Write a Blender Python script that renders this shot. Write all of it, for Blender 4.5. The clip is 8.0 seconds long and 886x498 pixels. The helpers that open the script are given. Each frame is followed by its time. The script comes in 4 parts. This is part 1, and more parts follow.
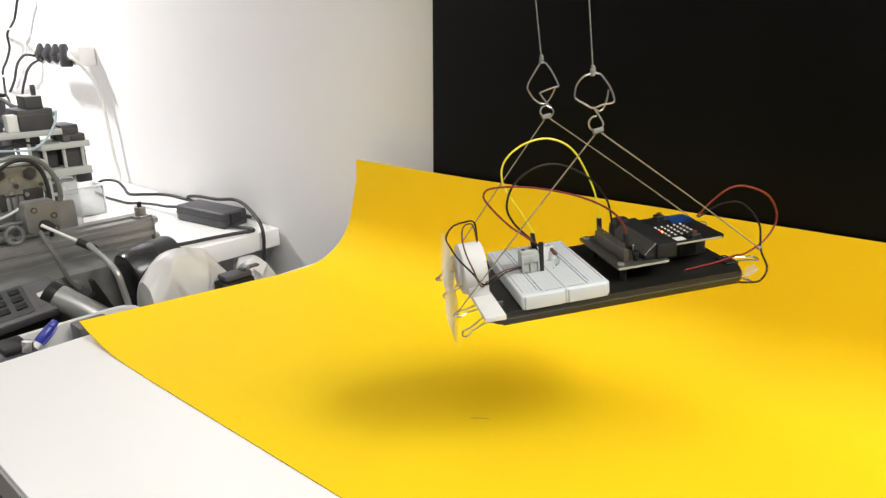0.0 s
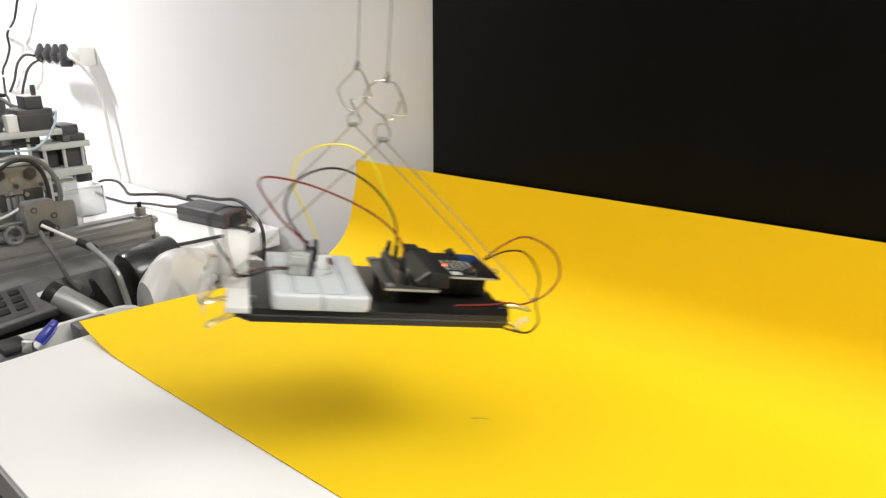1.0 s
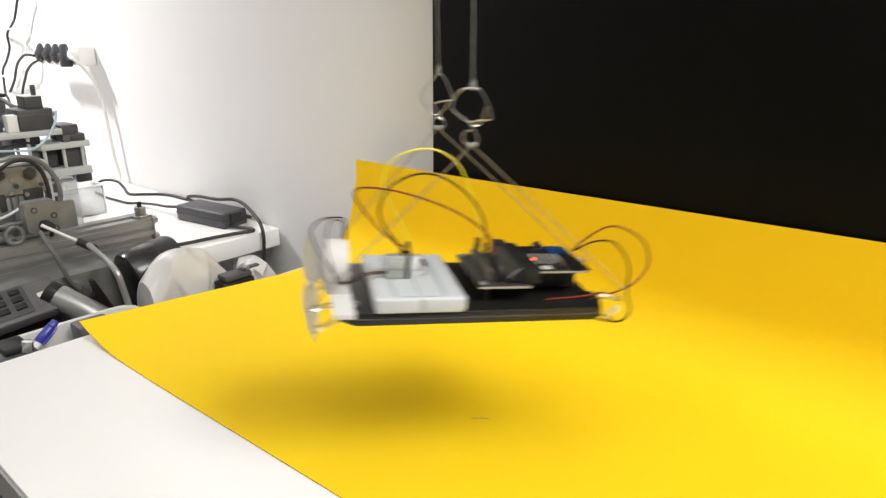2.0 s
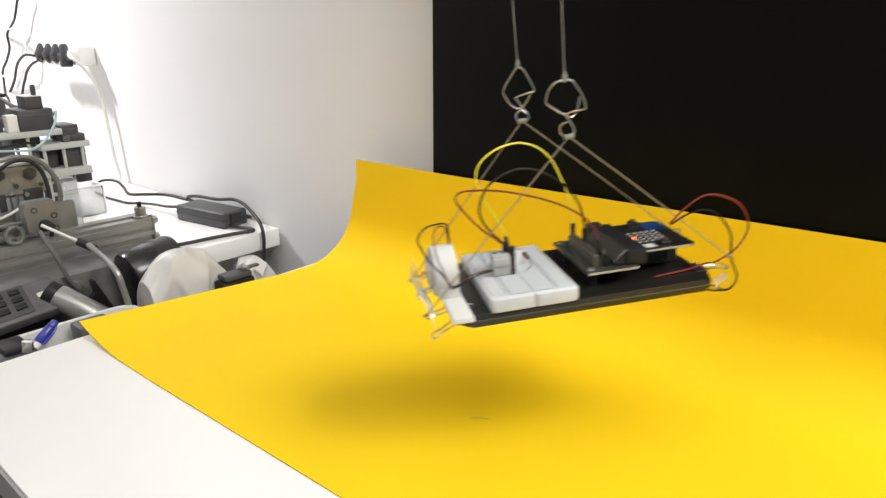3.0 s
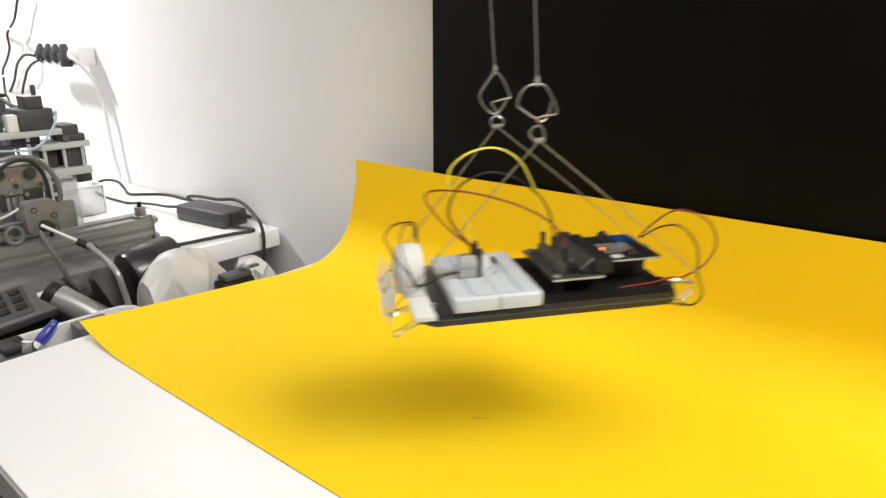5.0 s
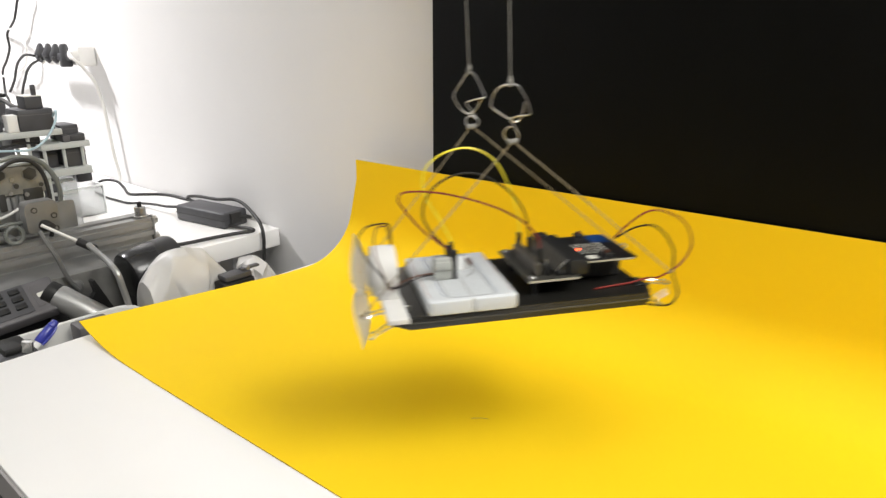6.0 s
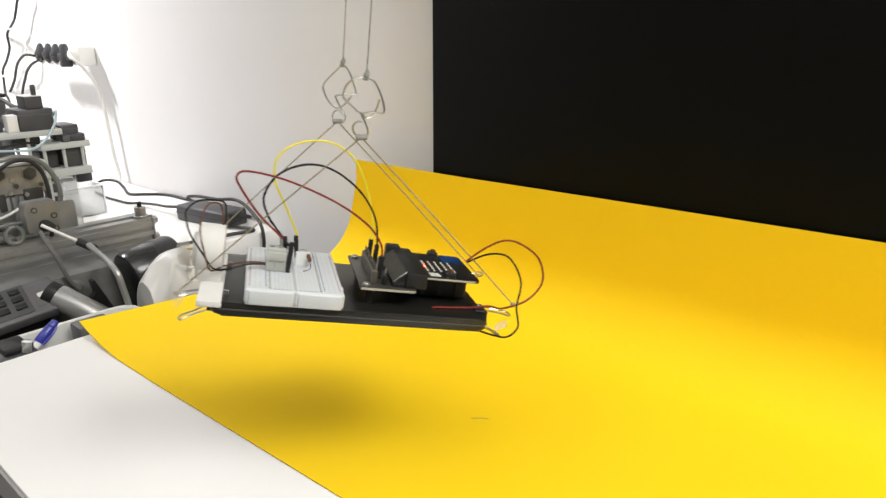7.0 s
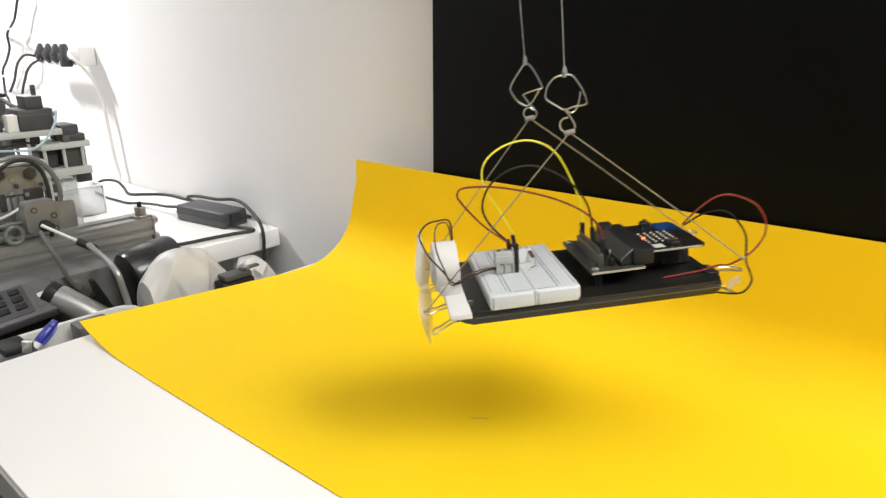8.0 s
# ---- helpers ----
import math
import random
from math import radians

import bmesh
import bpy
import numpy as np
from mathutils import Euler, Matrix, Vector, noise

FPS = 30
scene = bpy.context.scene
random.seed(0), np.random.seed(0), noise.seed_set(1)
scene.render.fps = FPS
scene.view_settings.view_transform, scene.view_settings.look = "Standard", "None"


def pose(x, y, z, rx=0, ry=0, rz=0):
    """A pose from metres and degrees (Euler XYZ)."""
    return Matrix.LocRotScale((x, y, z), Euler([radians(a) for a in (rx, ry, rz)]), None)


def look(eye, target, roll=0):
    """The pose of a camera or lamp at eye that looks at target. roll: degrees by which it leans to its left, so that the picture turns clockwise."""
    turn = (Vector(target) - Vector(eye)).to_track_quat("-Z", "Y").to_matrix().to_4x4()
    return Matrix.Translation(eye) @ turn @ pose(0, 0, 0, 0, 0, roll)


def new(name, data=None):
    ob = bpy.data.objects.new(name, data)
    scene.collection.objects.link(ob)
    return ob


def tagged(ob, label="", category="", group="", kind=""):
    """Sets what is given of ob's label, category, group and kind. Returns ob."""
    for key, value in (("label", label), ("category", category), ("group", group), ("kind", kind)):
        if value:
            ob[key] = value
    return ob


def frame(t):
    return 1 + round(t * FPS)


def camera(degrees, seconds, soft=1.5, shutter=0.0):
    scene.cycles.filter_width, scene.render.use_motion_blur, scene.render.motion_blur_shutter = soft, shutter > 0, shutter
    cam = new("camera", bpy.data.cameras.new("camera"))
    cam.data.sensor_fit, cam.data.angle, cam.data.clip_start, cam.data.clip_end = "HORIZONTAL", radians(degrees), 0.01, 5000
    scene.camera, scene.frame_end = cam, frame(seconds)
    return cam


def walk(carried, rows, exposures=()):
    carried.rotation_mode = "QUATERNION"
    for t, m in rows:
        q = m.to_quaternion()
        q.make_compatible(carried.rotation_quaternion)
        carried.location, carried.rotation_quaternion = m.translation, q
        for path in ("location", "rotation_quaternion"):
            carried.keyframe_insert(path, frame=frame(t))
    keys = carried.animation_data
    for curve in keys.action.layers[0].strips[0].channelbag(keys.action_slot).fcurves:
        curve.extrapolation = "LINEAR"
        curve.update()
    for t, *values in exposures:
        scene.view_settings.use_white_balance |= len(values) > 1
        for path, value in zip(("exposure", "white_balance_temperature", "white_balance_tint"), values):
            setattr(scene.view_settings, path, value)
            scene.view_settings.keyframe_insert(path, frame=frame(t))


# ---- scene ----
cam = camera(67.43, 8.0, soft=1.4, shutter=0.42)
EYE = pose(0, 0, 1.04, 72.0, 0, 40.5)
walk(cam, [(0.0, EYE), (8.0, EYE)])
scene.view_settings.exposure = 0.0

# ---- light: added overhead fill panels, side lamp, shaded lamp over the side desk ----
world = bpy.data.worlds.new("world")
scene.world = world
world.use_nodes = True
world.node_tree.nodes["Background"].inputs[0].default_value = (0.9, 0.95, 1.0, 1)
world.node_tree.nodes["Background"].inputs[1].default_value = 0.03


def area_lamp(name, eye, target, size_x, size_y, power, color):
    data = bpy.data.lights.new(name, "AREA")
    data.shape, data.size, data.size_y, data.energy, data.color = "RECTANGLE", size_x, size_y, power, color
    ob = new(name, data)
    ob.matrix_world = look(eye, target)
    return ob


# Unseen panels added as fill, to lift the room and soften shadows.
area_lamp("overhead_fill", (0.62, -0.22, 2.55), (0.62, -0.219, 0.75), 1.7, 1.1, 19.5, (1.0, 0.985, 0.955))
area_lamp("overhead_fill", (-0.9, -1.3, 2.55), (-0.9, -1.299, 0.75), 1.2, 0.6, 13, (1.0, 0.985, 0.96))
area_lamp("side_lamp", (0.84, 0.35, 1.98), (-0.28, 0.36, 0.8), 0.60, 0.50, 24.2, (1.0, 0.98, 0.93))
shaded = bpy.data.lights.new("desk_lamp", "SPOT")
shaded.energy, shaded.color, shaded.spot_size, shaded.spot_blend, shaded.shadow_soft_size = 132, (1.0, 0.976, 0.995), radians(98), 1.0, 0.065
new("desk_lamp", shaded).matrix_world = look((-2.05, 0.05, 1.94), (-1.80, 0.60, 1.20))


# ---- materials ----
def material(name, color, rough=0.5, metal=0.0, vary=0.12, scale=40.0, bump=0.0, bump_scale=400.0, spec=0.5, coat=0.0, second=None):
    m = bpy.data.materials.new(name)
    m.use_nodes = True
    nt = m.node_tree
    p = nt.nodes["Principled BSDF"]
    p.inputs["Metallic"].default_value = metal
    p.inputs["Specular IOR Level"].default_value = spec
    p.inputs["Coat Weight"].default_value = coat
    tc = nt.nodes.new("ShaderNodeTexCoord")
    n1 = nt.nodes.new("ShaderNodeTexNoise")
    n1.inputs["Scale"].default_value, n1.inputs["Detail"].default_value = scale, 5
    n2 = nt.nodes.new("ShaderNodeTexNoise")
    n2.inputs["Scale"].default_value, n2.inputs["Detail"].default_value = scale * 0.13, 3
    nt.links.new(tc.outputs["Object"], n1.inputs["Vector"])
    nt.links.new(tc.outputs["Object"], n2.inputs["Vector"])
    add = nt.nodes.new("ShaderNodeMath")
    add.operation = "ADD"
    nt.links.new(n1.outputs["Fac"], add.inputs[0])
    nt.links.new(n2.outputs["Fac"], add.inputs[1])
    ramp = nt.nodes.new("ShaderNodeMapRange")
    ramp.inputs["From Min"].default_value, ramp.inputs["From Max"].default_value = 0.7, 1.3
    nt.links.new(add.outputs[0], ramp.inputs["Value"])
    mix = nt.nodes.new("ShaderNodeMix")
    mix.data_type = "RGBA"
    dark = second or tuple(c * (1 - vary) for c in color)
    mix.inputs["A"].default_value = (*dark, 1)
    mix.inputs["B"].default_value = (*color, 1)
    nt.links.new(ramp.outputs["Result"], mix.inputs["Factor"])
    nt.links.new(mix.outputs["Result"], p.inputs["Base Color"])
    r = nt.nodes.new("ShaderNodeMapRange")
    r.inputs["To Min"].default_value, r.inputs["To Max"].default_value = max(0.02, rough - 0.07), min(1.0, rough + 0.07)
    nt.links.new(n2.outputs["Fac"], r.inputs["Value"])
    nt.links.new(r.outputs["Result"], p.inputs["Roughness"])
    if bump:
        n3 = nt.nodes.new("ShaderNodeTexNoise")
        n3.inputs["Scale"].default_value, n3.inputs["Detail"].default_value = bump_scale, 4
        nt.links.new(tc.outputs["Object"], n3.inputs["Vector"])
        b = nt.nodes.new("ShaderNodeBump")
        b.inputs["Strength"].default_value, b.inputs["Distance"].default_value = bump, 0.0006
        nt.links.new(n3.outputs["Fac"], b.inputs["Height"])
        nt.links.new(b.outputs["Normal"], p.inputs["Normal"])
    return m


def clear_plastic(name, color, rough, clear):
    m = material(name, color, rough, 0, 0.05, 60)
    m.node_tree.nodes["Principled BSDF"].inputs["Transmission Weight"].default_value = clear
    m.node_tree.nodes["Principled BSDF"].inputs["IOR"].default_value = 1.3
    return m


def glowing(name, color, power):
    m = bpy.data.materials.new(name)
    m.use_nodes = True
    p = m.node_tree.nodes["Principled BSDF"]
    p.inputs["Base Color"].default_value = (*color, 1)
    p.inputs["Emission Color"].default_value = (*color, 1)
    p.inputs["Emission Strength"].default_value = power
    return m


WALL = material("white_wall_paint", (0.75, 0.742, 0.735), 0.75, 0, 0.05, 6, 0.25, 260)
FLOOR = material("grey_vinyl", (0.30, 0.29, 0.27), 0.5, 0, 0.2, 9)
CEIL = material("ceiling_paint", (0.78, 0.78, 0.77), 0.9, 0, 0.03, 5)
BLACK_PANEL = material("black_board", (0.0010, 0.0012, 0.0008), 0.46, 0, 0.4, 7, 0.06, 300, 0.13)
LAMINATE = material("white_laminate", (0.86, 0.85, 0.83), 0.38, 0, 0.03, 12, 0.08, 500)
EDGE_BAND = material("grey_edge_band", (0.30, 0.29, 0.28), 0.5, 0, 0.15, 30)
STEEL_LEG = material("grey_steel", (0.33, 0.33, 0.34), 0.4, 0.8, 0.1, 30)
YELLOW = material("yellow_card", (0.86, 0.578, 0.009), 0.72, 0, 0.035, 9, 0.12, 900, 0.15)
CARD_EDGE = material("yellow_card_edge", (0.50, 0.32, 0.02), 0.8, 0, 0.2, 60)
PLATE = material("black_plastic_plate", (0.016, 0.0155, 0.0135), 0.30, 0, 0.35, 30, 0.12, 700)
RIM_SEAM_GLINT = material("dark_grey_rim_with_glint", (0.07, 0.068, 0.06), 0.25, 0, 0.3, 60)
BREAD = material("white_abs", (0.54, 0.563, 0.575), 0.42, 0, 0.04, 60, 0.05, 900)
HOLE_SHADE = material("contact_hole_shade", (0.48, 0.505, 0.515), 0.7, 0, 0.2, 90)
GROOVE_SHADE = material("groove_shade_grey", (0.40, 0.41, 0.415), 0.7, 0, 0.1, 90)
INK_BLUE = material("blue_ink", (0.20, 0.25, 0.36), 0.6, 0, 0.3, 500)
INK_RED = material("red_ink", (0.40, 0.27, 0.265), 0.6, 0, 0.3, 500)
INK_AND_WELL_DARK = material("dark_ink_and_well_shade", (0.15, 0.15, 0.16), 0.6, 0, 0.3, 500)
FOAM = material("white_foam", (0.64, 0.63, 0.60), 0.7, 0, 0.05, 120, 0.15, 1500)
GREY_PLASTIC = material("grey_connector_plastic", (0.40, 0.41, 0.38), 0.5, 0, 0.1, 150)
BLACK = material("black_plastic", (0.014, 0.014, 0.014), 0.5, 0, 0.4, 90, 0.1, 800, 0.35)
BLACK_GLOSS = material("glossy_black_plastic", (0.022, 0.022, 0.023), 0.28, 0, 0.3, 60)
BLACK_SOFT = material("black_rubber", (0.018, 0.017, 0.016), 0.55, 0, 0.3, 90)
PCB = material("dark_circuit_board", (0.012, 0.012, 0.012), 0.35, 0, 0.5, 160)
PCB_GREY = material("grey_black_circuit_board", (0.05, 0.048, 0.04), 0.33, 0, 0.5, 110)
PCB_EDGE = material("circuit_board_edge", (0.40, 0.38, 0.30), 0.6, 0, 0.2, 200)
PIN_DARK = material("dull_pin_metal", (0.05, 0.044, 0.034), 0.5, 0, 0.4, 200)
HEADER = material("header_plastic_grey", (0.085, 0.074, 0.055), 0.35, 0, 0.4, 200)
BLUE_MASK = material("blue_solder_mask", (0.010, 0.055, 0.20), 0.35, 0, 0.75, 250)
SILVER = material("nickel_steel_wire", (0.50, 0.50, 0.49), 0.3, 1.0, 0.15, 200)
SOLDER = material("tin_solder", (0.70, 0.70, 0.68), 0.25, 1.0, 0.2, 300)
BRASS = material("brass", (0.60, 0.45, 0.22), 0.35, 1.0, 0.2, 100)
STRING = material("beige_string", (0.31, 0.26, 0.165), 0.85, 0, 0.35, 900, 0.4, 2500)
DARK_RECESS = material("dark_recess", (0.05, 0.048, 0.042), 0.5, 0, 0.3, 90)
ACRYLIC_BLOCK = material("smoky_acrylic", (0.30, 0.285, 0.245), 0.22, 0, 0.35, 70, 0.05, 300)
HOSE_GREY = material("grey_green_hose", (0.17, 0.18, 0.165), 0.35, 0, 0.25, 60)
STRING_GREY = material("grey_string", (0.25, 0.245, 0.22), 0.85, 0, 0.3, 900, 0.4, 2500)
WIRE_YELLOW = material("yellow_wire", (0.80, 0.70, 0.03), 0.4, 0, 0.1, 80)
WIRE_RED = material("red_wire", (0.21, 0.022, 0.014), 0.42, 0, 0.2, 80)
WIRE_BLACK = material("black_wire", (0.007, 0.0065, 0.006), 0.5, 0, 0.3, 80, 0, 400, 0.3)
WIRE_BROWN = material("brown_wire", (0.12, 0.045, 0.02), 0.4, 0, 0.3, 80)
WIRE_WHITE = material("white_wire", (0.72, 0.71, 0.68), 0.5, 0, 0.1, 80)
WIRE_BLUE = material("pale_blue_wire", (0.42, 0.55, 0.62), 0.4, 0, 0.15, 80)
LED_OFF = material("unlit_led", (0.62, 0.62, 0.55), 0.4, 0, 0.1, 300)
LED_ON = glowing("lit_red_led", (1.0, 0.07, 0.02), 14)
PROP = clear_plastic("frosted_plastic", (0.90, 0.90, 0.88), 0.35, 0.5)
TAPE = clear_plastic("clear_tape", (0.97, 0.97, 0.96), 0.2, 0.8)
TAPE_WHITE = clear_plastic("milky_tape", (0.88, 0.89, 0.88), 0.4, 0.45)
SMOKE = clear_plastic("smoky_clear_acrylic", (0.80, 0.81, 0.81), 0.08, 0.94)
EDGE_GLINT = material("acrylic_edge_glint", (0.78, 0.79, 0.79), 0.3, 0, 0.06, 60)
ACRYLIC_EDGE = material("frosted_acrylic_edge", (0.52, 0.54, 0.52), 0.5, 0, 0.1, 60)
ALU = material("anodised_aluminium", (0.37, 0.37, 0.36), 0.42, 0.75, 0.12, 60, 0.05, 600)
ALU_DARK = material("dull_grey_metal", (0.24, 0.24, 0.235), 0.45, 0.5, 0.25, 50)
COVER_GREY_BEIGE = material("grey_beige_edge_cover", (0.20, 0.197, 0.185), 0.5, 0.2, 0.3, 50)
GREY_CASE = material("grey_device_case", (0.105, 0.10, 0.105), 0.5, 0, 0.2, 60)
# Charcoal made paler than the cases are, to paint in glare haze.
MOTOR_BLACK = material("charcoal_case_with_haze", (0.062, 0.062, 0.068), 0.5, 0, 0.3, 60)
TRAY = material("white_tray_plastic", (0.62, 0.62, 0.60), 0.45, 0, 0.08, 40)
BAG = material("white_plastic_bag", (0.54, 0.53, 0.51), 0.42, 0, 0.08, 25, 0.25, 220)
BLUE_PEN = material("blue_pen_cap", (0.035, 0.045, 0.32), 0.3, 0, 0.2, 60)
SOCKET = material("white_socket_plastic", (0.78, 0.77, 0.75), 0.4, 0, 0.05, 50)
WOOD = material("pine_batten", (0.45, 0.32, 0.19), 0.6, 0, 0.3, 30, 0.2, 200)


# ---- mesh helpers ----
def mesh_object(name, bm, mat, smooth=True):
    me = bpy.data.meshes.new(name)
    bmesh.ops.recalc_face_normals(bm, faces=bm.faces)
    bm.to_mesh(me)
    bm.free()
    for mm in (mat if isinstance(mat, (list, tuple)) else [mat]):
        me.materials.append(mm)
    if smooth:
        for p in me.polygons:
            p.use_smooth = True
        me.set_sharp_from_angle(angle=radians(35))
    return new(name, me)


def part(name, bm, mat, parent, label="", smooth=True):
    ob = mesh_object(name, bm, mat, smooth)
    ob.parent = parent
    if label:
        tagged(ob, label)
    return ob


def thing(name, label, category, m=None, group=""):
    ob = new(name)
    ob.empty_display_size = 0.02
    if m is not None:
        ob.matrix_world = m
    return tagged(ob, label, category, group)


def box(x0, x1, y0, y1, z0, z1, bevel=0.0, seg=2, bm=None, unit=1.0):
    """A bevelled box, joined into bm when one is given."""
    own = bmesh.new()
    bmesh.ops.create_cube(own, size=1)
    for v in own.verts:
        v.co = Vector(((x0 + x1) / 2 + v.co.x * (x1 - x0), (y0 + y1) / 2 + v.co.y * (y1 - y0), (z0 + z1) / 2 + v.co.z * (z1 - z0))) * unit
    if bevel:
        bmesh.ops.bevel(own, geom=own.edges[:], offset=bevel * unit, segments=seg, profile=0.5, affect="EDGES")
    return own if bm is None else merge(bm, own)


def merge(bm, other, m=None):
    if m is not None:
        other.transform(m)
    me = bpy.data.meshes.new("tmp")
    other.to_mesh(me)
    other.free()
    bm.from_mesh(me)
    bpy.data.meshes.remove(me)
    return bm


def rounded_slab(x0, x1, y0, y1, z0, z1, corner, bevel, unit=1.0, seg=6):
    """A slab with rounded corners in plan and softened rims."""
    bm = bmesh.new()
    pts = []
    for cx, cy, a0 in ((x1 - corner, y1 - corner, 0), (x0 + corner, y1 - corner, 90), (x0 + corner, y0 + corner, 180), (x1 - corner, y0 + corner, 270)):
        for i in range(seg + 1):
            a = radians(a0 + 90 * i / seg)
            pts.append((cx + corner * math.cos(a), cy + corner * math.sin(a)))
    low = [bm.verts.new(Vector((x, y, z0)) * unit) for x, y in pts]
    top = [bm.verts.new(Vector((x, y, z1)) * unit) for x, y in pts]
    f0, f1 = bm.faces.new(low[::-1]), bm.faces.new(top)
    n = len(pts)
    for i in range(n):
        bm.faces.new((low[i], low[(i + 1) % n], top[(i + 1) % n], top[i]))
    if bevel:
        bmesh.ops.bevel(bm, geom=[*f0.edges, *f1.edges], offset=bevel * unit, segments=3, profile=0.5, affect="EDGES")
    return bm


def cylinder(a, b, r, r2=None, seg=20, unit=1.0, bevel=0.0):
    """A cylinder or cone from a to b."""
    a, b = Vector(a) * unit, Vector(b) * unit
    bm = bmesh.new()
    bmesh.ops.create_cone(bm, cap_ends=True, segments=seg, radius1=r * unit, radius2=(r if r2 is None else r2) * unit, depth=(b - a).length)
    if bevel:
        caps = [e for f in bm.faces if len(f.verts) > 4 for e in f.edges]
        bmesh.ops.bevel(bm, geom=caps, offset=bevel * unit, segments=2, profile=0.5, affect="EDGES")
    bm.transform(Matrix.Translation((a + b) / 2) @ (b - a).to_track_quat("Z", "Y").to_matrix().to_4x4())
    return bm


def smooth_line(points, steps=8, closed=False):
    p = [Vector(q) for q in points]
    n = len(p)
    out = []
    for i in range(n if closed else n - 1):
        if closed:
            a, b, c, d = p[(i - 1) % n], p[i], p[(i + 1) % n], p[(i + 2) % n]
        else:
            a, b, c, d = p[max(i - 1, 0)], p[i], p[i + 1], p[min(i + 2, n - 1)]
        for k in range(steps):
            t = k / steps
            out.append(0.5 * (2 * b + (c - a) * t + (2 * a - 5 * b + 4 * c - d) * t * t + (3 * b - a - 3 * c + d) * t ** 3))
    if not closed:
        out.append(p[-1])
    return out


def tube(points, r, unit=1.0, sides=8, steps=8, smooth=True):
    """A round cable or wire along a line through the points."""
    line = smooth_line(points, steps) if smooth else [Vector(q) for q in points]
    line = [q * unit for q in line]
    bm = bmesh.new()
    rings = []
    side = None
    for i, q in enumerate(line):
        d = (line[min(i + 1, len(line) - 1)] - line[max(i - 1, 0)]).normalized()
        if side is None:
            side = d.orthogonal().normalized()
        side = (side - d * side.dot(d)).normalized()
        up = d.cross(side)
        rings.append([bm.verts.new(q + (side * math.cos(2 * math.pi * k / sides) + up * math.sin(2 * math.pi * k / sides)) * r * unit) for k in range(sides)])
    for a, b in zip(rings, rings[1:]):
        for k in range(sides):
            bm.faces.new((a[k], a[(k + 1) % sides], b[(k + 1) % sides], b[k]))
    bm.faces.new(rings[0][::-1])
    bm.faces.new(rings[-1])
    return bm


# ---- the room ----
WALL_Y = 0.597
X0, X1, Y0, ZC = -2.9, 2.3, -2.6, 2.6
tagged(mesh_object("floor", box(X0, X1, Y0, WALL_Y, -0.05, 0), FLOOR, False), "grey vinyl floor of the workroom", "floor", kind="structure")
tagged(mesh_object("ceiling", box(X0, X1, Y0, WALL_Y, ZC, ZC + 0.05), CEIL, False), "plain white painted ceiling", "ceiling", kind="structure")
tagged(mesh_object("wall_north", box(X0 - 0.1, X1 + 0.1, WALL_Y, WALL_Y + 0.12, -0.05, ZC + 0.05), WALL, False), "white painted wall behind the desks", "wall", kind="structure")
tagged(mesh_object("wall_south", box(X0 - 0.1, X1 + 0.1, Y0 - 0.12, Y0, -0.05, ZC + 0.05), WALL, False), "plain white painted wall", "wall", kind="structure")
tagged(mesh_object("wall_west", box(X0 - 0.12, X0, Y0, WALL_Y, -0.05, ZC + 0.05), WALL, False), "plain white painted wall", "wall", kind="structure")
tagged(mesh_object("wall_east", box(X1, X1 + 0.12, Y0, WALL_Y, -0.05, ZC + 0.05), WALL, False), "plain white painted wall", "wall", kind="structure")
tagged(mesh_object("black_board", box(-0.501, 2.1, 0.568, WALL_Y, 0.02, 2.4, 0.002), BLACK_PANEL), "large matt black board standing against the wall", "board")


# ---- desks ----
def desk(name, label, x0, x1, y0, y1, z, legs):
    d = thing(name, label, "desk", pose((x0 + x1) / 2, (y0 + y1) / 2, 0))
    hx, hy = (x1 - x0) / 2, (y1 - y0) / 2
    part("tabletop", box(-hx + 0.001, hx - 0.001, -hy + 0.001, hy - 0.001, z - 0.028, z, 0.0015), LAMINATE, d)
    part("front_edge_band", box(-hx, hx, -hy - 0.0015, -hy + 0.0005, z - 0.0275, z - 0.0015), EDGE_BAND, d, "grey plastic edge band")
    for sx, sy in legs:
        x, y = sx * (hx - 0.05), sy * (hy - 0.05)
        part("leg", box(x - 0.02, x + 0.02, y - 0.02, y + 0.02, 0, z - 0.0285, 0.003), STEEL_LEG, d)
    return d


FOUR = ((-1, -1), (1, -1), (1, 1), (-1, 1))
desk("work_table", "white laminate work table with yellow card on it", -0.672, 0.75, 0.099, 0.566, 0.75, FOUR)
desk("side_desk", "white laminate desk standing against the wall", -2.5, -0.843, -0.35, 0.594, 0.75, FOUR)


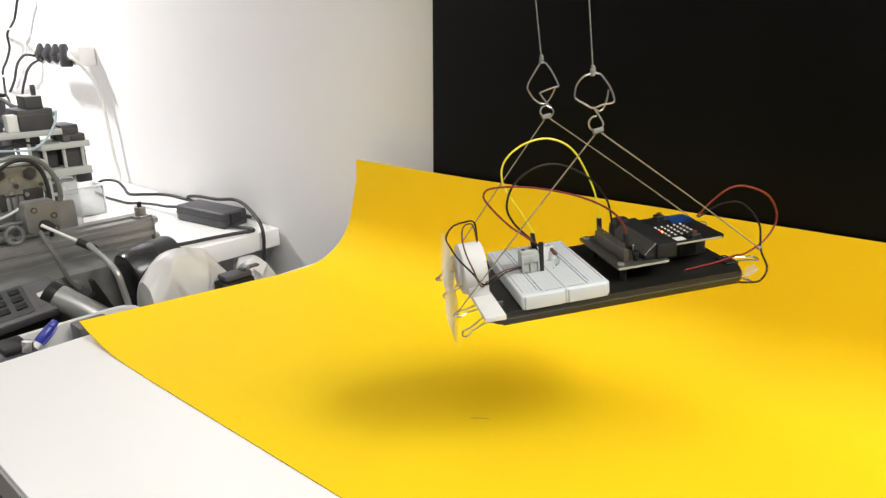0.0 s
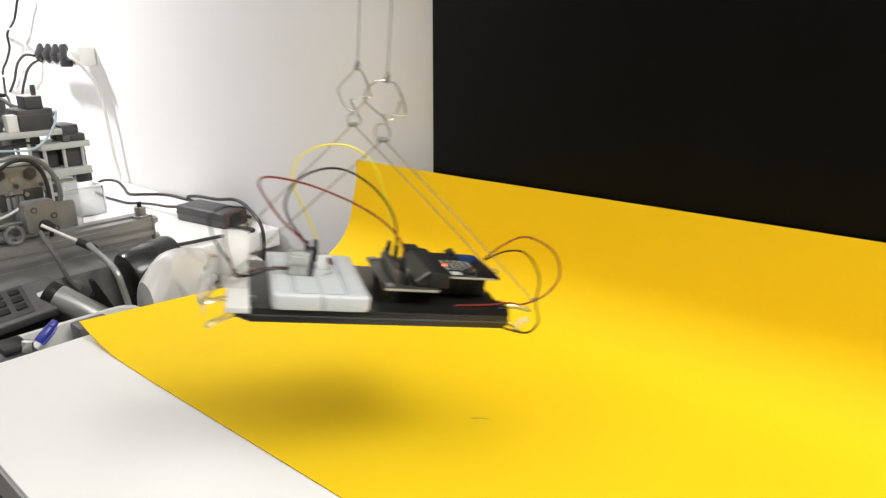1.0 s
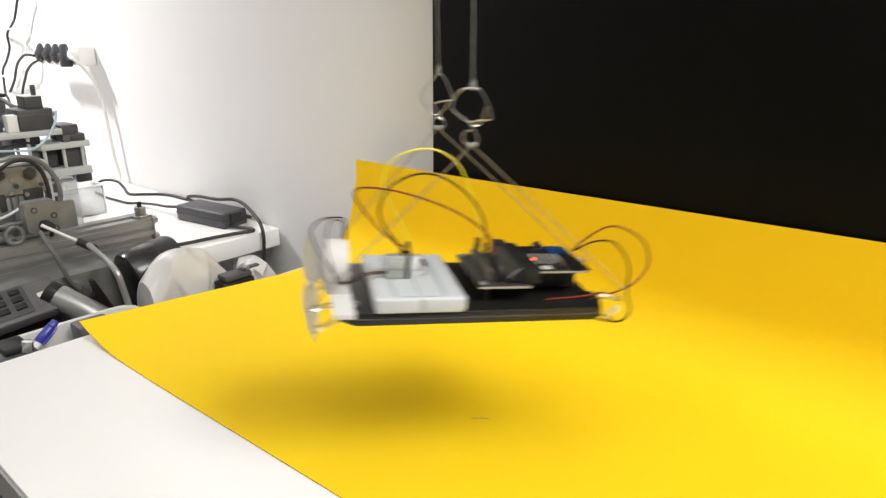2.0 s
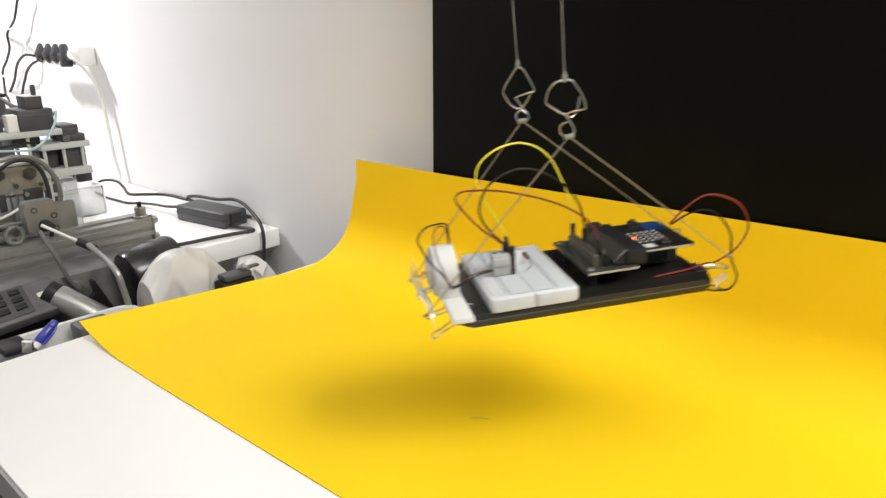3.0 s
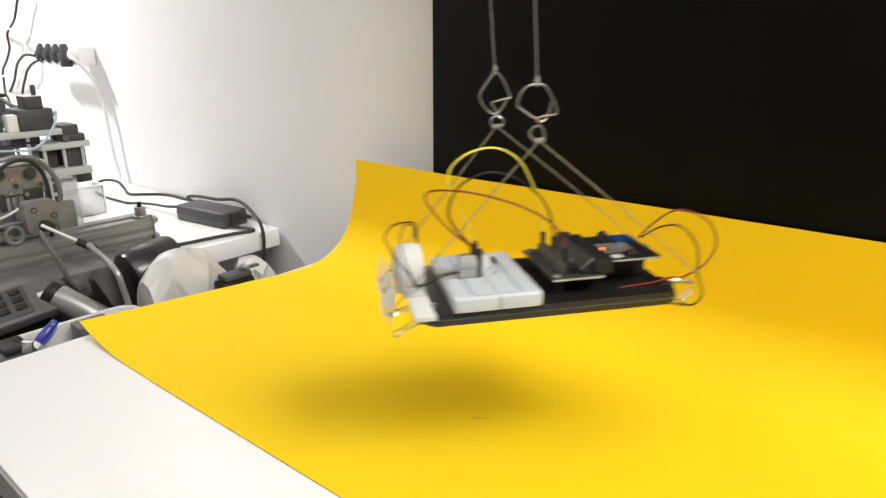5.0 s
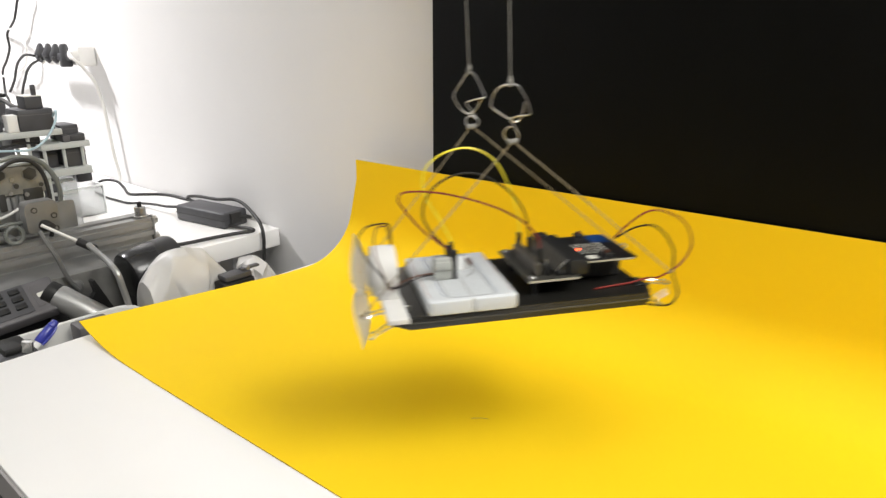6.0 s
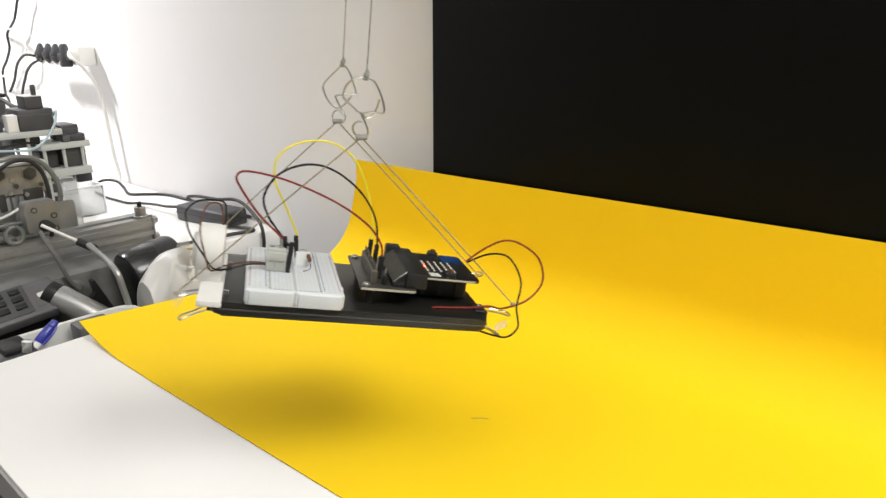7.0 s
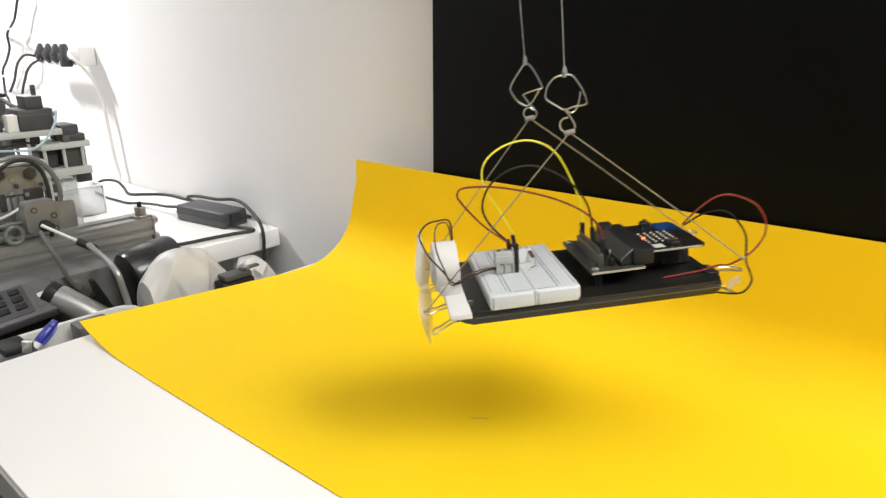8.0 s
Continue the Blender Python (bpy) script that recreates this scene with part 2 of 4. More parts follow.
# ---- yellow card, bent up against the board ----
def card_sheet():
    bm = bmesh.new()
    nx = 90
    flat, r = 0.268, 0.066
    arc = r * math.pi / 2
    stops = [i * flat / 30 for i in range(30)] + [flat + arc * i / 14 for i in range(15)] + [flat + arc + 0.0722 * i / 6 for i in range(1, 7)]
    grid = {}
    for layer in (0, 1):
        for j, s in enumerate(stops):
            if s <= flat:
                y, z, ny, nz = s, 0.0, 0.0, 1.0
            elif s <= flat + arc:
                a = (s - flat) / r
                y, z, ny, nz = flat + r * math.sin(a), r * (1 - math.cos(a)), -math.sin(a), math.cos(a)
            else:
                y, z, ny, nz = flat + r, r + s - flat - arc, -1.0, 0.0
            for i in range(nx + 1):
                u = i / nx
                left = -0.668 + 0.004 * min(1.0, s / 0.27) + 0.041 * max(0.0, min(1.0, (s - 0.27) / 0.15))
                x = left + (0.42 - left) * u ** 1.35
                k = max(0.0, min(1.0, (-0.575 - x) / 0.093))
                lift = 0.0165 * k ** 2.0 * max(0.0, 1 - s / 0.24) ** 0.9
                wave = 0.0005 * math.sin(x * 9 + 1) * math.sin(s * 12) if s < flat else 0.0015 * math.sin(x * 5 + 2) * min(1, (s - flat) / 0.1)
                th = 0.0009 * layer
                skew = 0.015 * max(-0.18, min(0.1, x + 0.35)) * max(0.0, 1 - s / flat)
                rise = 0.013 * max(0.0, x + 0.45) * max(0.0, min(1.0, (s - flat) / 0.15))
                grid[layer, j, i] = bm.verts.new((x, 0.2312 + 0.010 * max(-0.4, min(0.1, x + 0.35)) + skew + y - abs(wave) + ny * th, 0.7504 + z + lift + rise + nz * th))
    nj = len(stops)
    for layer in (0, 1):
        for j in range(nj - 1):
            for i in range(nx):
                bm.faces.new([grid[layer, a, b] for a, b in ((j, i), (j, i + 1), (j + 1, i + 1), (j + 1, i))])
    rim = [(0, i) for i in range(nx)] + [(j, nx) for j in range(nj - 1)] + [(nj - 1, i) for i in range(nx, 0, -1)] + [(j, 0) for j in range(nj - 1, 0, -1)]
    for k, a in enumerate(rim):
        b = rim[(k + 1) % len(rim)]
        f = bm.faces.new((grid[0, a[0], a[1]], grid[0, b[0], b[1]], grid[1, b[0], b[1]], grid[1, a[0], a[1]]))
        f.material_index = 1
    return bm


tagged(mesh_object("yellow_card", card_sheet(), [YELLOW, CARD_EDGE]), "large yellow card sheet curving up against the black board", "card sheet")
tagged(mesh_object("lint_thread", tube([(-0.279, 0.361, 0.7518), (-0.274, 0.3655, 0.7521), (-0.268, 0.369, 0.7518)], 0.0002, sides=6), STRING), "tiny dark lint thread lying on the yellow card", "lint")


# ---- the swinging rig: all sizes in millimetres on the rig ----
MM = 0.001
rig = thing("hanging_circuit_rig", "black plate with breadboard, circuit boards and propeller hanging on strings", "electronics rig")


def plate():
    p = part("base_plate", rounded_slab(-17, 144.5, 2, 91, -9, -1, 6, 2.2, MM), PLATE, rig, "glossy black plastic plate")
    # Rim seam; its paler grey stands in for the highlight along it.
    part("rim_strip", rounded_slab(-17.3, 144.8, 1.7, 91.3, -5.6, -4.6, 6, 0.3, MM), RIM_SEAM_GLINT, p, "dark grey rim seam, paler for its highlight")


def breadboard():
    b = part("breadboard", box(0, 54.5, 0, 82, 0, 8.5, 1.3, 3, None, MM), BREAD, rig, "white plastic breadboard")
    part("adhesive_pad", box(1, 53.5, 1, 81, -1, 0.01, 0, 1, None, MM), FOAM, b)
    # Grooves are flat grey strips; the shade in them is painted.
    part("centre_groove", box(26.5, 28.0, 1.2, 80.8, 8.45, 8.56, 0, 1, None, MM), GROOVE_SHADE, b, "grey strip painted as the centre groove's shade")
    for x in (13.6, 41.0):
        part("joint_groove", box(x - 0.25, x + 0.25, 1.0, 81.0, 8.45, 8.55, 0, 1, None, MM), GROOVE_SHADE, b)
    for x, ink in ((2.4, INK_RED), (11.2, INK_BLUE), (43.4, INK_BLUE), (52.2, INK_RED)):
        part("rail_line", box(x - 0.3, x + 0.3, 5, 77, 8.45, 8.58, 0, 1, None, MM), ink, b, "printed blue line" if ink is INK_BLUE else "printed red line")
    # Contact holes are flat squares, with their shade put into the grey.
    holes = bmesh.new()
    for j in range(30):
        y = 4.2 + j * 2.54
        for x in [16.2 + 2.1 * k for k in range(5)] + [30.0 + 2.1 * k for k in range(5)]:
            box(x - 0.42, x + 0.42, y - 0.42, y + 0.42, 8.46, 8.54, 0, 1, holes, MM)
        if j % 6 != 5:
            for x in (5.2, 8.2, 46.2, 49.2):
                box(x - 0.42, x + 0.42, y - 0.42, y + 0.42, 8.46, 8.54, 0, 1, holes, MM)
    tagged(part("contact_holes", holes, HOLE_SHADE, b, "rows of small grey squares shaded as contact holes", False), kind="stuff")
    marks = bmesh.new()
    for k in range(5):
        for x0 in (16.2, 30.0):
            x = x0 + 2.1 * k
            box(x - 0.7, x + 0.7, 1.9, 2.7, 8.46, 8.57, 0, 1, marks, MM)
            box(x - 0.7, x + 0.7, 79.2, 80.0, 8.46, 8.57, 0, 1, marks, MM)
    for j in range(30):
        y = 4.2 + j * 2.54
        for x in (13.2, 41.4):
            box(x - 0.6, x + 0.6, y - (0.5 if j % 5 else 0.9), y + 0.5, 8.46, 8.57, 0, 1, marks, MM)
    tagged(part("printed_marks", marks, INK_AND_WELL_DARK, b, "tiny dark printed row marks", False), kind="stuff")
    for x0, x1 in ((2.0, 26.0), (28.6, 52.6)):
        part("side_boss", box(x0, x1, -0.9, 1.2, -0.7, 7.9, 0.95, 3, None, MM), BREAD, b)
    # The notch is a thin strip in the groove's shade colour.
    part("side_notch", box(26.7, 27.8, -0.06, 0.3, 0.8, 8.3, 0.02, 1, None, MM), GROOVE_SHADE, b)
    for y in (20, 62):
        part("side_lug", box(54.3, 56.0, y - 2.5, y + 2.5, 1.0, 6.0, 0.5, 1, None, MM), BREAD, b)


def dupont(x, y, z0, z1, lean=(0, 0)):
    bm = bmesh.new()
    box(-1.3, 1.3, -1.3, 1.3, 0, z1 - z0, 0.25, 1, bm, MM)
    tilt = Matrix.Translation(Vector((x, y, z0)) * MM) @ pose(0, 0, 0, lean[0], lean[1], 0)
    bm.transform(tilt)
    return bm


def on_breadboard():
    c = part("terminal_block", box(11.0, 21.8, 32.3, 41.5, 8.6, 22.5, 0.7, 2, None, MM), GREY_PLASTIC, rig, "grey two-way screw terminal")
    for x in (13.7, 18.9):
        # Screw wells are flat dark discs; the shade inside is painted.
        part("terminal_hole", cylinder((x, 37.5, 22.4), (x, 37.5, 22.65), 1.7, seg=14, unit=MM), INK_AND_WELL_DARK, c)
        part("screw", cylinder((x, 37.5, 22.5), (x, 37.5, 22.8), 1.0, seg=12, unit=MM), SOLDER, c)
        part("wire_entry", box(x - 1.7, x + 1.7, 32.2, 32.6, 10.0, 15.0, 0.1, 1, None, MM), GREY_PLASTIC, c)
    for x in (11.3, 16.4, 21.5):
        part("front_rib", box(x - 0.6, x + 0.6, 31.2, 32.6, 8.8, 20.5, 0.35, 2, None, MM), GREY_PLASTIC, c)
    part("front_lintel", box(11.2, 21.6, 31.2, 32.6, 15.4, 20.5, 0.5, 2, None, MM), GREY_PLASTIC, c)
    part("jumper_plug", dupont(23.6, 33.0, 8.6, 27.0, (-4, 3)), BLACK, rig, "black jumper wire plug")
    part("jumper_plug", dupont(22.4, 37.5, 8.6, 29.0, (-4, -6)), BLACK, rig)
    part("jumper_plug", dupont(30.6, 65.0, 8.6, 23.0, (0, -8)), BLACK, rig)
    k = part("resistor", cylinder((37.0, 43.5, 13.6), (36.2, 49.5, 15.4), 1.25, seg=12, unit=MM, bevel=0.4), WIRE_BROWN, rig, "small brown axial component")
    part("resistor_lead", tube([(31.2, 33.6, 8.5), (33.0, 34.0, 9.6), (36.6, 37.0, 10.2), (37.2, 40.0, 11.6), (37.0, 43.5, 13.6), (36.2, 49.5, 15.4), (34.5, 56, 16.6), (31.5, 60, 14.5), (30.8, 61.5, 8.5)], 0.3, MM, 6, 5), SOLDER, k, "tin lead wire")
    tab = bmesh.new()
    box(-4.6, 4.6, -0.15, 0.15, 0, 9.0, 0.05, 1, tab, MM)
    tab.transform(Matrix.Translation(Vector((33.4, 47.5, 8.7)) * MM) @ pose(0, 0, 0, -12, 0, 12))
    part("tape_tab", tab, TAPE_WHITE, rig, "whitish folded tape tab")


def breakout():
    b = part("breakout_board", rounded_slab(64.5, 98, 10, 73, 9.4, 11, 1.2, 0.2, MM), PCB_GREY, rig, "dark breakout circuit board")
    part("board_edge", box(64.8, 97.5, 9.9, 10.02, 9.5, 10.9, 0, 1, None, MM), PCB_EDGE, b, "pale board edge")
    for y in (14.5, 68.5):
        part("screw", cylinder((68.3, y, 11), (68.3, y, 12.6), 2.6, 2.1, 16, MM, 0.4), SILVER, b, "bright round screw head")
        part("spacer", cylinder((71.5, y + (4 if y < 40 else -4), -1), (71.5, y + (4 if y < 40 else -4), 9.4), 2.2, seg=14, unit=MM), BLACK, b)
    part("pin_header", box(71.5, 75.0, 18, 62, 11, 18.6, 0.3, 1, None, MM), HEADER, b, "grey pin socket strip")
    for k in range(18):
        y = 20 + 2.35 * k
        part("header_pin", box(72.9, 73.5, y - 0.45, y + 0.45, 18.5, 22.4, 0.1, 1, None, MM), HEADER, b)
    edge = part("edge_connector", box(91.5, 104.5, 13, 69.5, 11, 20.6, 0.7, 2, None, MM), BLACK, b, "black card-edge connector")
    part("connector_slot", box(103.2, 104.65, 16, 66.5, 16.2, 19.2, 0, 1, None, MM), HEADER, edge)
    part("connector_ear", box(88.0, 97.0, 63.5, 71.5, 11, 22.6, 0.6, 2, None, MM), BLACK, edge)
    wedge = bmesh.new()
    ends = [[wedge.verts.new(Vector((x, y, z)) * MM) for x, z in ((84.9, 13.5), (92.0, 13.5), (92.0, 20.2))] for y in (14.8, 64.0)]
    wedge.faces.new(ends[0])
    wedge.faces.new(ends[1][::-1])
    for a in range(3):
        wedge.faces.new((ends[0][a], ends[0][(a + 1) % 3], ends[1][(a + 1) % 3], ends[1][a]))
    part("pin_carrier", wedge, BLACK, edge)
    part("connector_foot", box(84.0, 92.0, 14.5, 67.0, 11, 14.0, 0.5, 2, None, MM), BLACK, edge)
    for k in range(22):
        y = 16 + 2.2 * k
        part("contact_pin", tube([(84.6, y, 13.8), (88.3, y, 17.3), (92.2, y, 20.5)], 0.5, MM, 6, 1), SOLDER if k == 0 else PIN_DARK, edge)
    part("capacitor", cylinder((79.6, 18, 11), (79.6, 18, 16), 1.9, seg=14, unit=MM, bevel=0.4), BLACK, b)
    part("tall_pin", box(80.2, 81.0, 23.6, 24.4, 11, 19.5, 0, 1, None, MM), SOLDER, b)
    for y, z in ((69.0, 24.5), (28.0, 25.5), (48.0, 27.0)):
        x = 77.8
        part("jumper_plug", box(x - 1.4, x + 1.4, y - 1.4, y + 1.4, 11.0, z, 0.3, 1, None, MM), BLACK, b, "black jumper wire plug")


def controller():
    b = part("controller_board", rounded_slab(100, 139, 16, 68, 16.9, 18.3, 3, 0.2, MM), PCB, rig, "small black microcontroller board with led matrix")
    part("board_edge", box(105, 136, 15.9, 16.02, 17.0, 18.2, 0, 1, None, MM), PCB_EDGE, b)
    part("blue_corner", rounded_slab(124, 138.4, 50, 67.5, 18.25, 18.42, 2.5, 0, MM), BLUE_MASK, b, "blue printed corner of the board")
    for i in range(5):
        for j in range(5):
            x, y = 108.3 + 4.4 * i, 47.8 - 4.4 * j
            lit = i == 0 and j == 2
            part("led", box(x - 0.55, x + 0.55, y - 0.95, y + 0.95, 18.3, 19.1, 0.15, 1, None, MM), LED_ON if lit else LED_OFF, b, "glowing red led" if lit else "")
    for x, y in ((119.7, 64.8), (120.5, 21.5)):
        sw = part("push_button", box(x - 3.0, x + 3.0, y - 3.0, y + 3.0, 18.3, 21.2, 0.4, 1, None, MM), BLACK, b, "square black push button")
        part("button_cap", cylinder((x, y, 21.2), (x, y, 22.8), 1.7, seg=14, unit=MM, bevel=0.3), WIRE_BROWN, sw)
        for dx in (-2.6, 2.6):
            part("button_leg", box(x + dx - 0.4, x + dx + 0.4, y - 4.0, y - 2.9, 18.3, 18.9, 0, 1, None, MM), SOLDER, sw)
    part("silk_patch", box(108.0, 114.5, 19.5, 26.0, 18.25, 18.45, 0, 1, None, MM), LED_OFF, b, "pale printed square")
    part("usb_socket", box(134, 139.5, 38, 46, 14.0, 16.9, 0.4, 1, None, MM), SILVER, b)
    part("battery_plug", box(134, 139.6, 48.0, 53.5, 14.2, 16.9, 0.3, 1, None, MM), BLACK, b)
    p = part("battery_box", box(92, 138, 36, 87, -1, 12.5, 1.6, 3, None, MM), BLACK, rig, "black battery box under the board")
    for k in range(4):
        part("battery_box_rib", box(97 + k * 11, 99 + k * 11, 35.6, 36.2, 0.5, 11, 0.2, 1, None, MM), BLACK_SOFT, p)


def motor_mount():
    part("foam_strip", box(-23.8, -11.3, -7, 80, -1, 2.2, 0.5, 2, None, MM), FOAM, rig, "white foam strip")
    bm = cylinder((-27.6, 38, 16.5), (-13.0, 38, 16.5), 15.8, seg=40, unit=MM, bevel=0.8)
    drum = part("motor_drum", bm, FOAM, rig, "round white motor holder")
    part("drum_base", box(-26.0, -12.8, 24, 52, 2.0, 9.0, 0.8, 2, None, MM), FOAM, drum)
    part("drum_neck", cylinder((-30.0, 38, 16.5), (-27.5, 38, 16.5), 10, seg=30, unit=MM, bevel=0.6), FOAM, drum)
    m = part("motor", cylinder((-27.5, 38, 5), (-13.5, 38, 5), 3.6, seg=20, unit=MM, bevel=0.3), SILVER, rig, "small silver motor can")
    part("shaft", cylinder((-34.5, 38, 5), (-27, 38, 5), 0.5, seg=10, unit=MM), SOLDER, m)
    part("drum_pin", cylinder((-33.5, 38, 16.5), (-29, 38, 16.5), 0.9, seg=10, unit=MM), BRASS, drum)
    for y in (12.0, 63.0):
        part("staple", box(-11.4, -8.2, y - 0.4, y + 0.4, -0.9, 2.4, 0.15, 1, None, MM), SILVER, rig)


def propeller():
    bm = bmesh.new()
    n = 14
    for sign in (1, -1):
        rows_ = []
        for i in range(n + 1):
            u = i / n
            r = 1.5 + 34.5 * u
            chord = 2.6 + 6.4 * math.sin(math.pi * min(1, u * 0.92 + 0.06)) ** 0.8 * (1 - 0.25 * u)
            tw = radians(48 - 32 * u) * sign
            ring = []
            for a, h in ((-1, 0), (-0.3, 0.5), (0.5, 0.4), (1, 0), (0.5, -0.2), (-0.3, -0.2)):
                c, t = a * chord, h
                ring.append(bm.verts.new(Vector((c * math.sin(tw) + t * math.cos(tw), sign * (c * math.cos(tw) - t * math.sin(tw)), sign * r)) * MM))
            rows_.append(ring)
        for p, q in zip(rows_, rows_[1:]):
            for k in range(6):
                bm.faces.new((p[k], p[(k + 1) % 6], q[(k + 1) % 6], q[k]))
        bm.faces.new(rows_[-1])
        bm.faces.new(rows_[0][::-1])
    ob = part("propeller", bm, PROP, rig, "frosted two-blade plastic propeller")
    part("hub", cylinder((-2.5, 0, 0), (3, 0, 0), 2.6, 2.0, 18, MM, 0.4), PROP, ob)
    return ob


def clip_handle(points, parent):
    part("wire_handle", tube(points, 0.55, MM, 7, 6), SILVER, parent, "bent steel wire handle")


def binder_clip(x, y, s):
    """A small binder clip on the plate's end at x; s is the way that its handles point."""
    b = bmesh.new()
    box(min(x, x + s * 2.0), max(x, x + s * 2.0), y - 7, y + 7, -10.2, 0.2, 0.3, 1, b, MM)
    box(min(x, x - s * 6.0), max(x, x - s * 6.0), y - 7, y + 7, -0.6, 0.2, 0.2, 1, b, MM)
    box(min(x, x - s * 6.0), max(x, x - s * 6.0), y - 7, y + 7, -10.2, -9.4, 0.2, 1, b, MM)
    c = part("binder_clip", b, BLACK, rig, "black binder clip")
    up = 0.0 if s < 0 else 9.0 if y > 50 else 1.8
    for z0, z1, reach in ((-0.2, -4.6 + up, 19.5), (-9.8, -18.5, 16.5)):
        line = []
        for u, w in ((-0.05, -4.5), (0.2, -3.6), (0.65, -2.6), (0.9, -4.0), (1.0, 0), (0.9, 4.0), (0.65, 2.6), (0.2, 3.6), (-0.05, 4.5)):
            line.append((x + s * reach * u, y + w, z0 + (z1 - z0) * max(0, u)))
        clip_handle(line, c)


def suspension():
    """Two bent clips, the bridle strings below them and the two strings that carry them; returns the carrying strings."""
    kite = [(44.9, 132.1), (37.2, 122), (35, 118), (35.2, 115.1), (38.6, 109.3), (43, 105.8), (45.7, 105.5), (48.8, 107.6), (51.8, 112), (53.5, 114.7), (55.4, 115.9), (52.4, 123.1), (48.6, 129.5), (44.9, 132.1)]
    kite_tail = [(53.8, 115.2), (44.2, 112.9), (43.6, 111.2), (47.6, 105.2), (50.8, 100.8), (50.3, 98.2), (47.8, 96.3), (44, 97.6), (42.7, 100.3), (44, 103.1), (46.7, 103.9), (49.3, 102.1)]
    loop = [(x + 2.6, z) for x, z in ((47.1, 128.1), (41.9, 127), (38.2, 123.5), (36.8, 119.8), (36.9, 116.2), (41.9, 112.5), (46.7, 109.7), (52.3, 110.8), (58.3, 111.2), (59.0, 113.8), (56.8, 119.7), (53.7, 124.6), (51.2, 127.3), (47.1, 128.1))]
    loop_tail = [(x + 2.6, z) for x, z in ((55.8, 118.3), (55.3, 113.8), (53.5, 109.4), (51.2, 107.6), (48.9, 108.2), (46.7, 110), (50.4, 104.3), (52.3, 100.3), (51.2, 97.3), (47.9, 96.8), (44.7, 99.1), (43.8, 102.3), (45.6, 104.9), (48.2, 105.2))]
    carriers = []
    for y, wire, tail, label, top, knot, left, right in (
            (75, kite, kite_tail, "steel paper clip bent into a kite shape", (45.0, 75, 133.0), (46.4, 75, 97.2), (-36, 80, -4.5), (162, 80, 2)),
            (5, loop, loop_tail, "steel paper clip bent into a round loop", (49.9, 5, 129.2), (51.8, 5, 97.0), (-36, 19, -4.5), (164.5, 18.5, 4.5))):
        c = part("bent_paper_clip", tube([(x, y, z) for x, z in wire], 0.52, MM, 8, 6), SILVER, rig, label)
        part("wire_tail", tube([(x, y + 0.9 * math.sin(i * 0.9), z) for i, (x, z) in enumerate(tail)], 0.52, MM, 8, 6), SILVER, c)
        for dz, r in ((-1.4, 1.5), (0.4, 1.7), (2.0, 1.2)):
            part("knot", cylinder(Vector(top) + Vector((0.3 * dz, 0, dz - 1.2)), Vector(top) + Vector((-0.2, 0.3, dz + 1.2)), r, r * 0.7, 12, MM, 0.4), STRING_GREY, rig, "knotted string end")
        part("knot", cylinder(Vector(knot) - Vector((3.0, 0, 0.5)), Vector(knot) + Vector((3.0, 0, 0.5)), 1.7, 1.4, 12, MM, 0.5), STRING_GREY, rig)
        for end in (left, right):
            mid = (Vector(knot) + Vector(end)) / 2 + Vector((0, 0, 0.6))
            part("bridle_string", tube([knot, mid, end], 0.42, MM, 7, 10), STRING, rig, "thin beige string")
            part("knot", cylinder(Vector(end) - Vector((1.6, 0, 0)), Vector(end) + Vector((1.6, 0, 0.6)), 1.1, 0.9, 10, MM, 0.3), STRING, rig)
        up = part("upper_string", tube([(0, 0, 0), (0.3, 0.1, 170), (0, 0, 345), (0, 0, 518)], 0.38, MM, 7, 10), STRING_GREY, rig, "thin grey string")
        carriers.append((up, Vector(top) * MM))
    return carriers


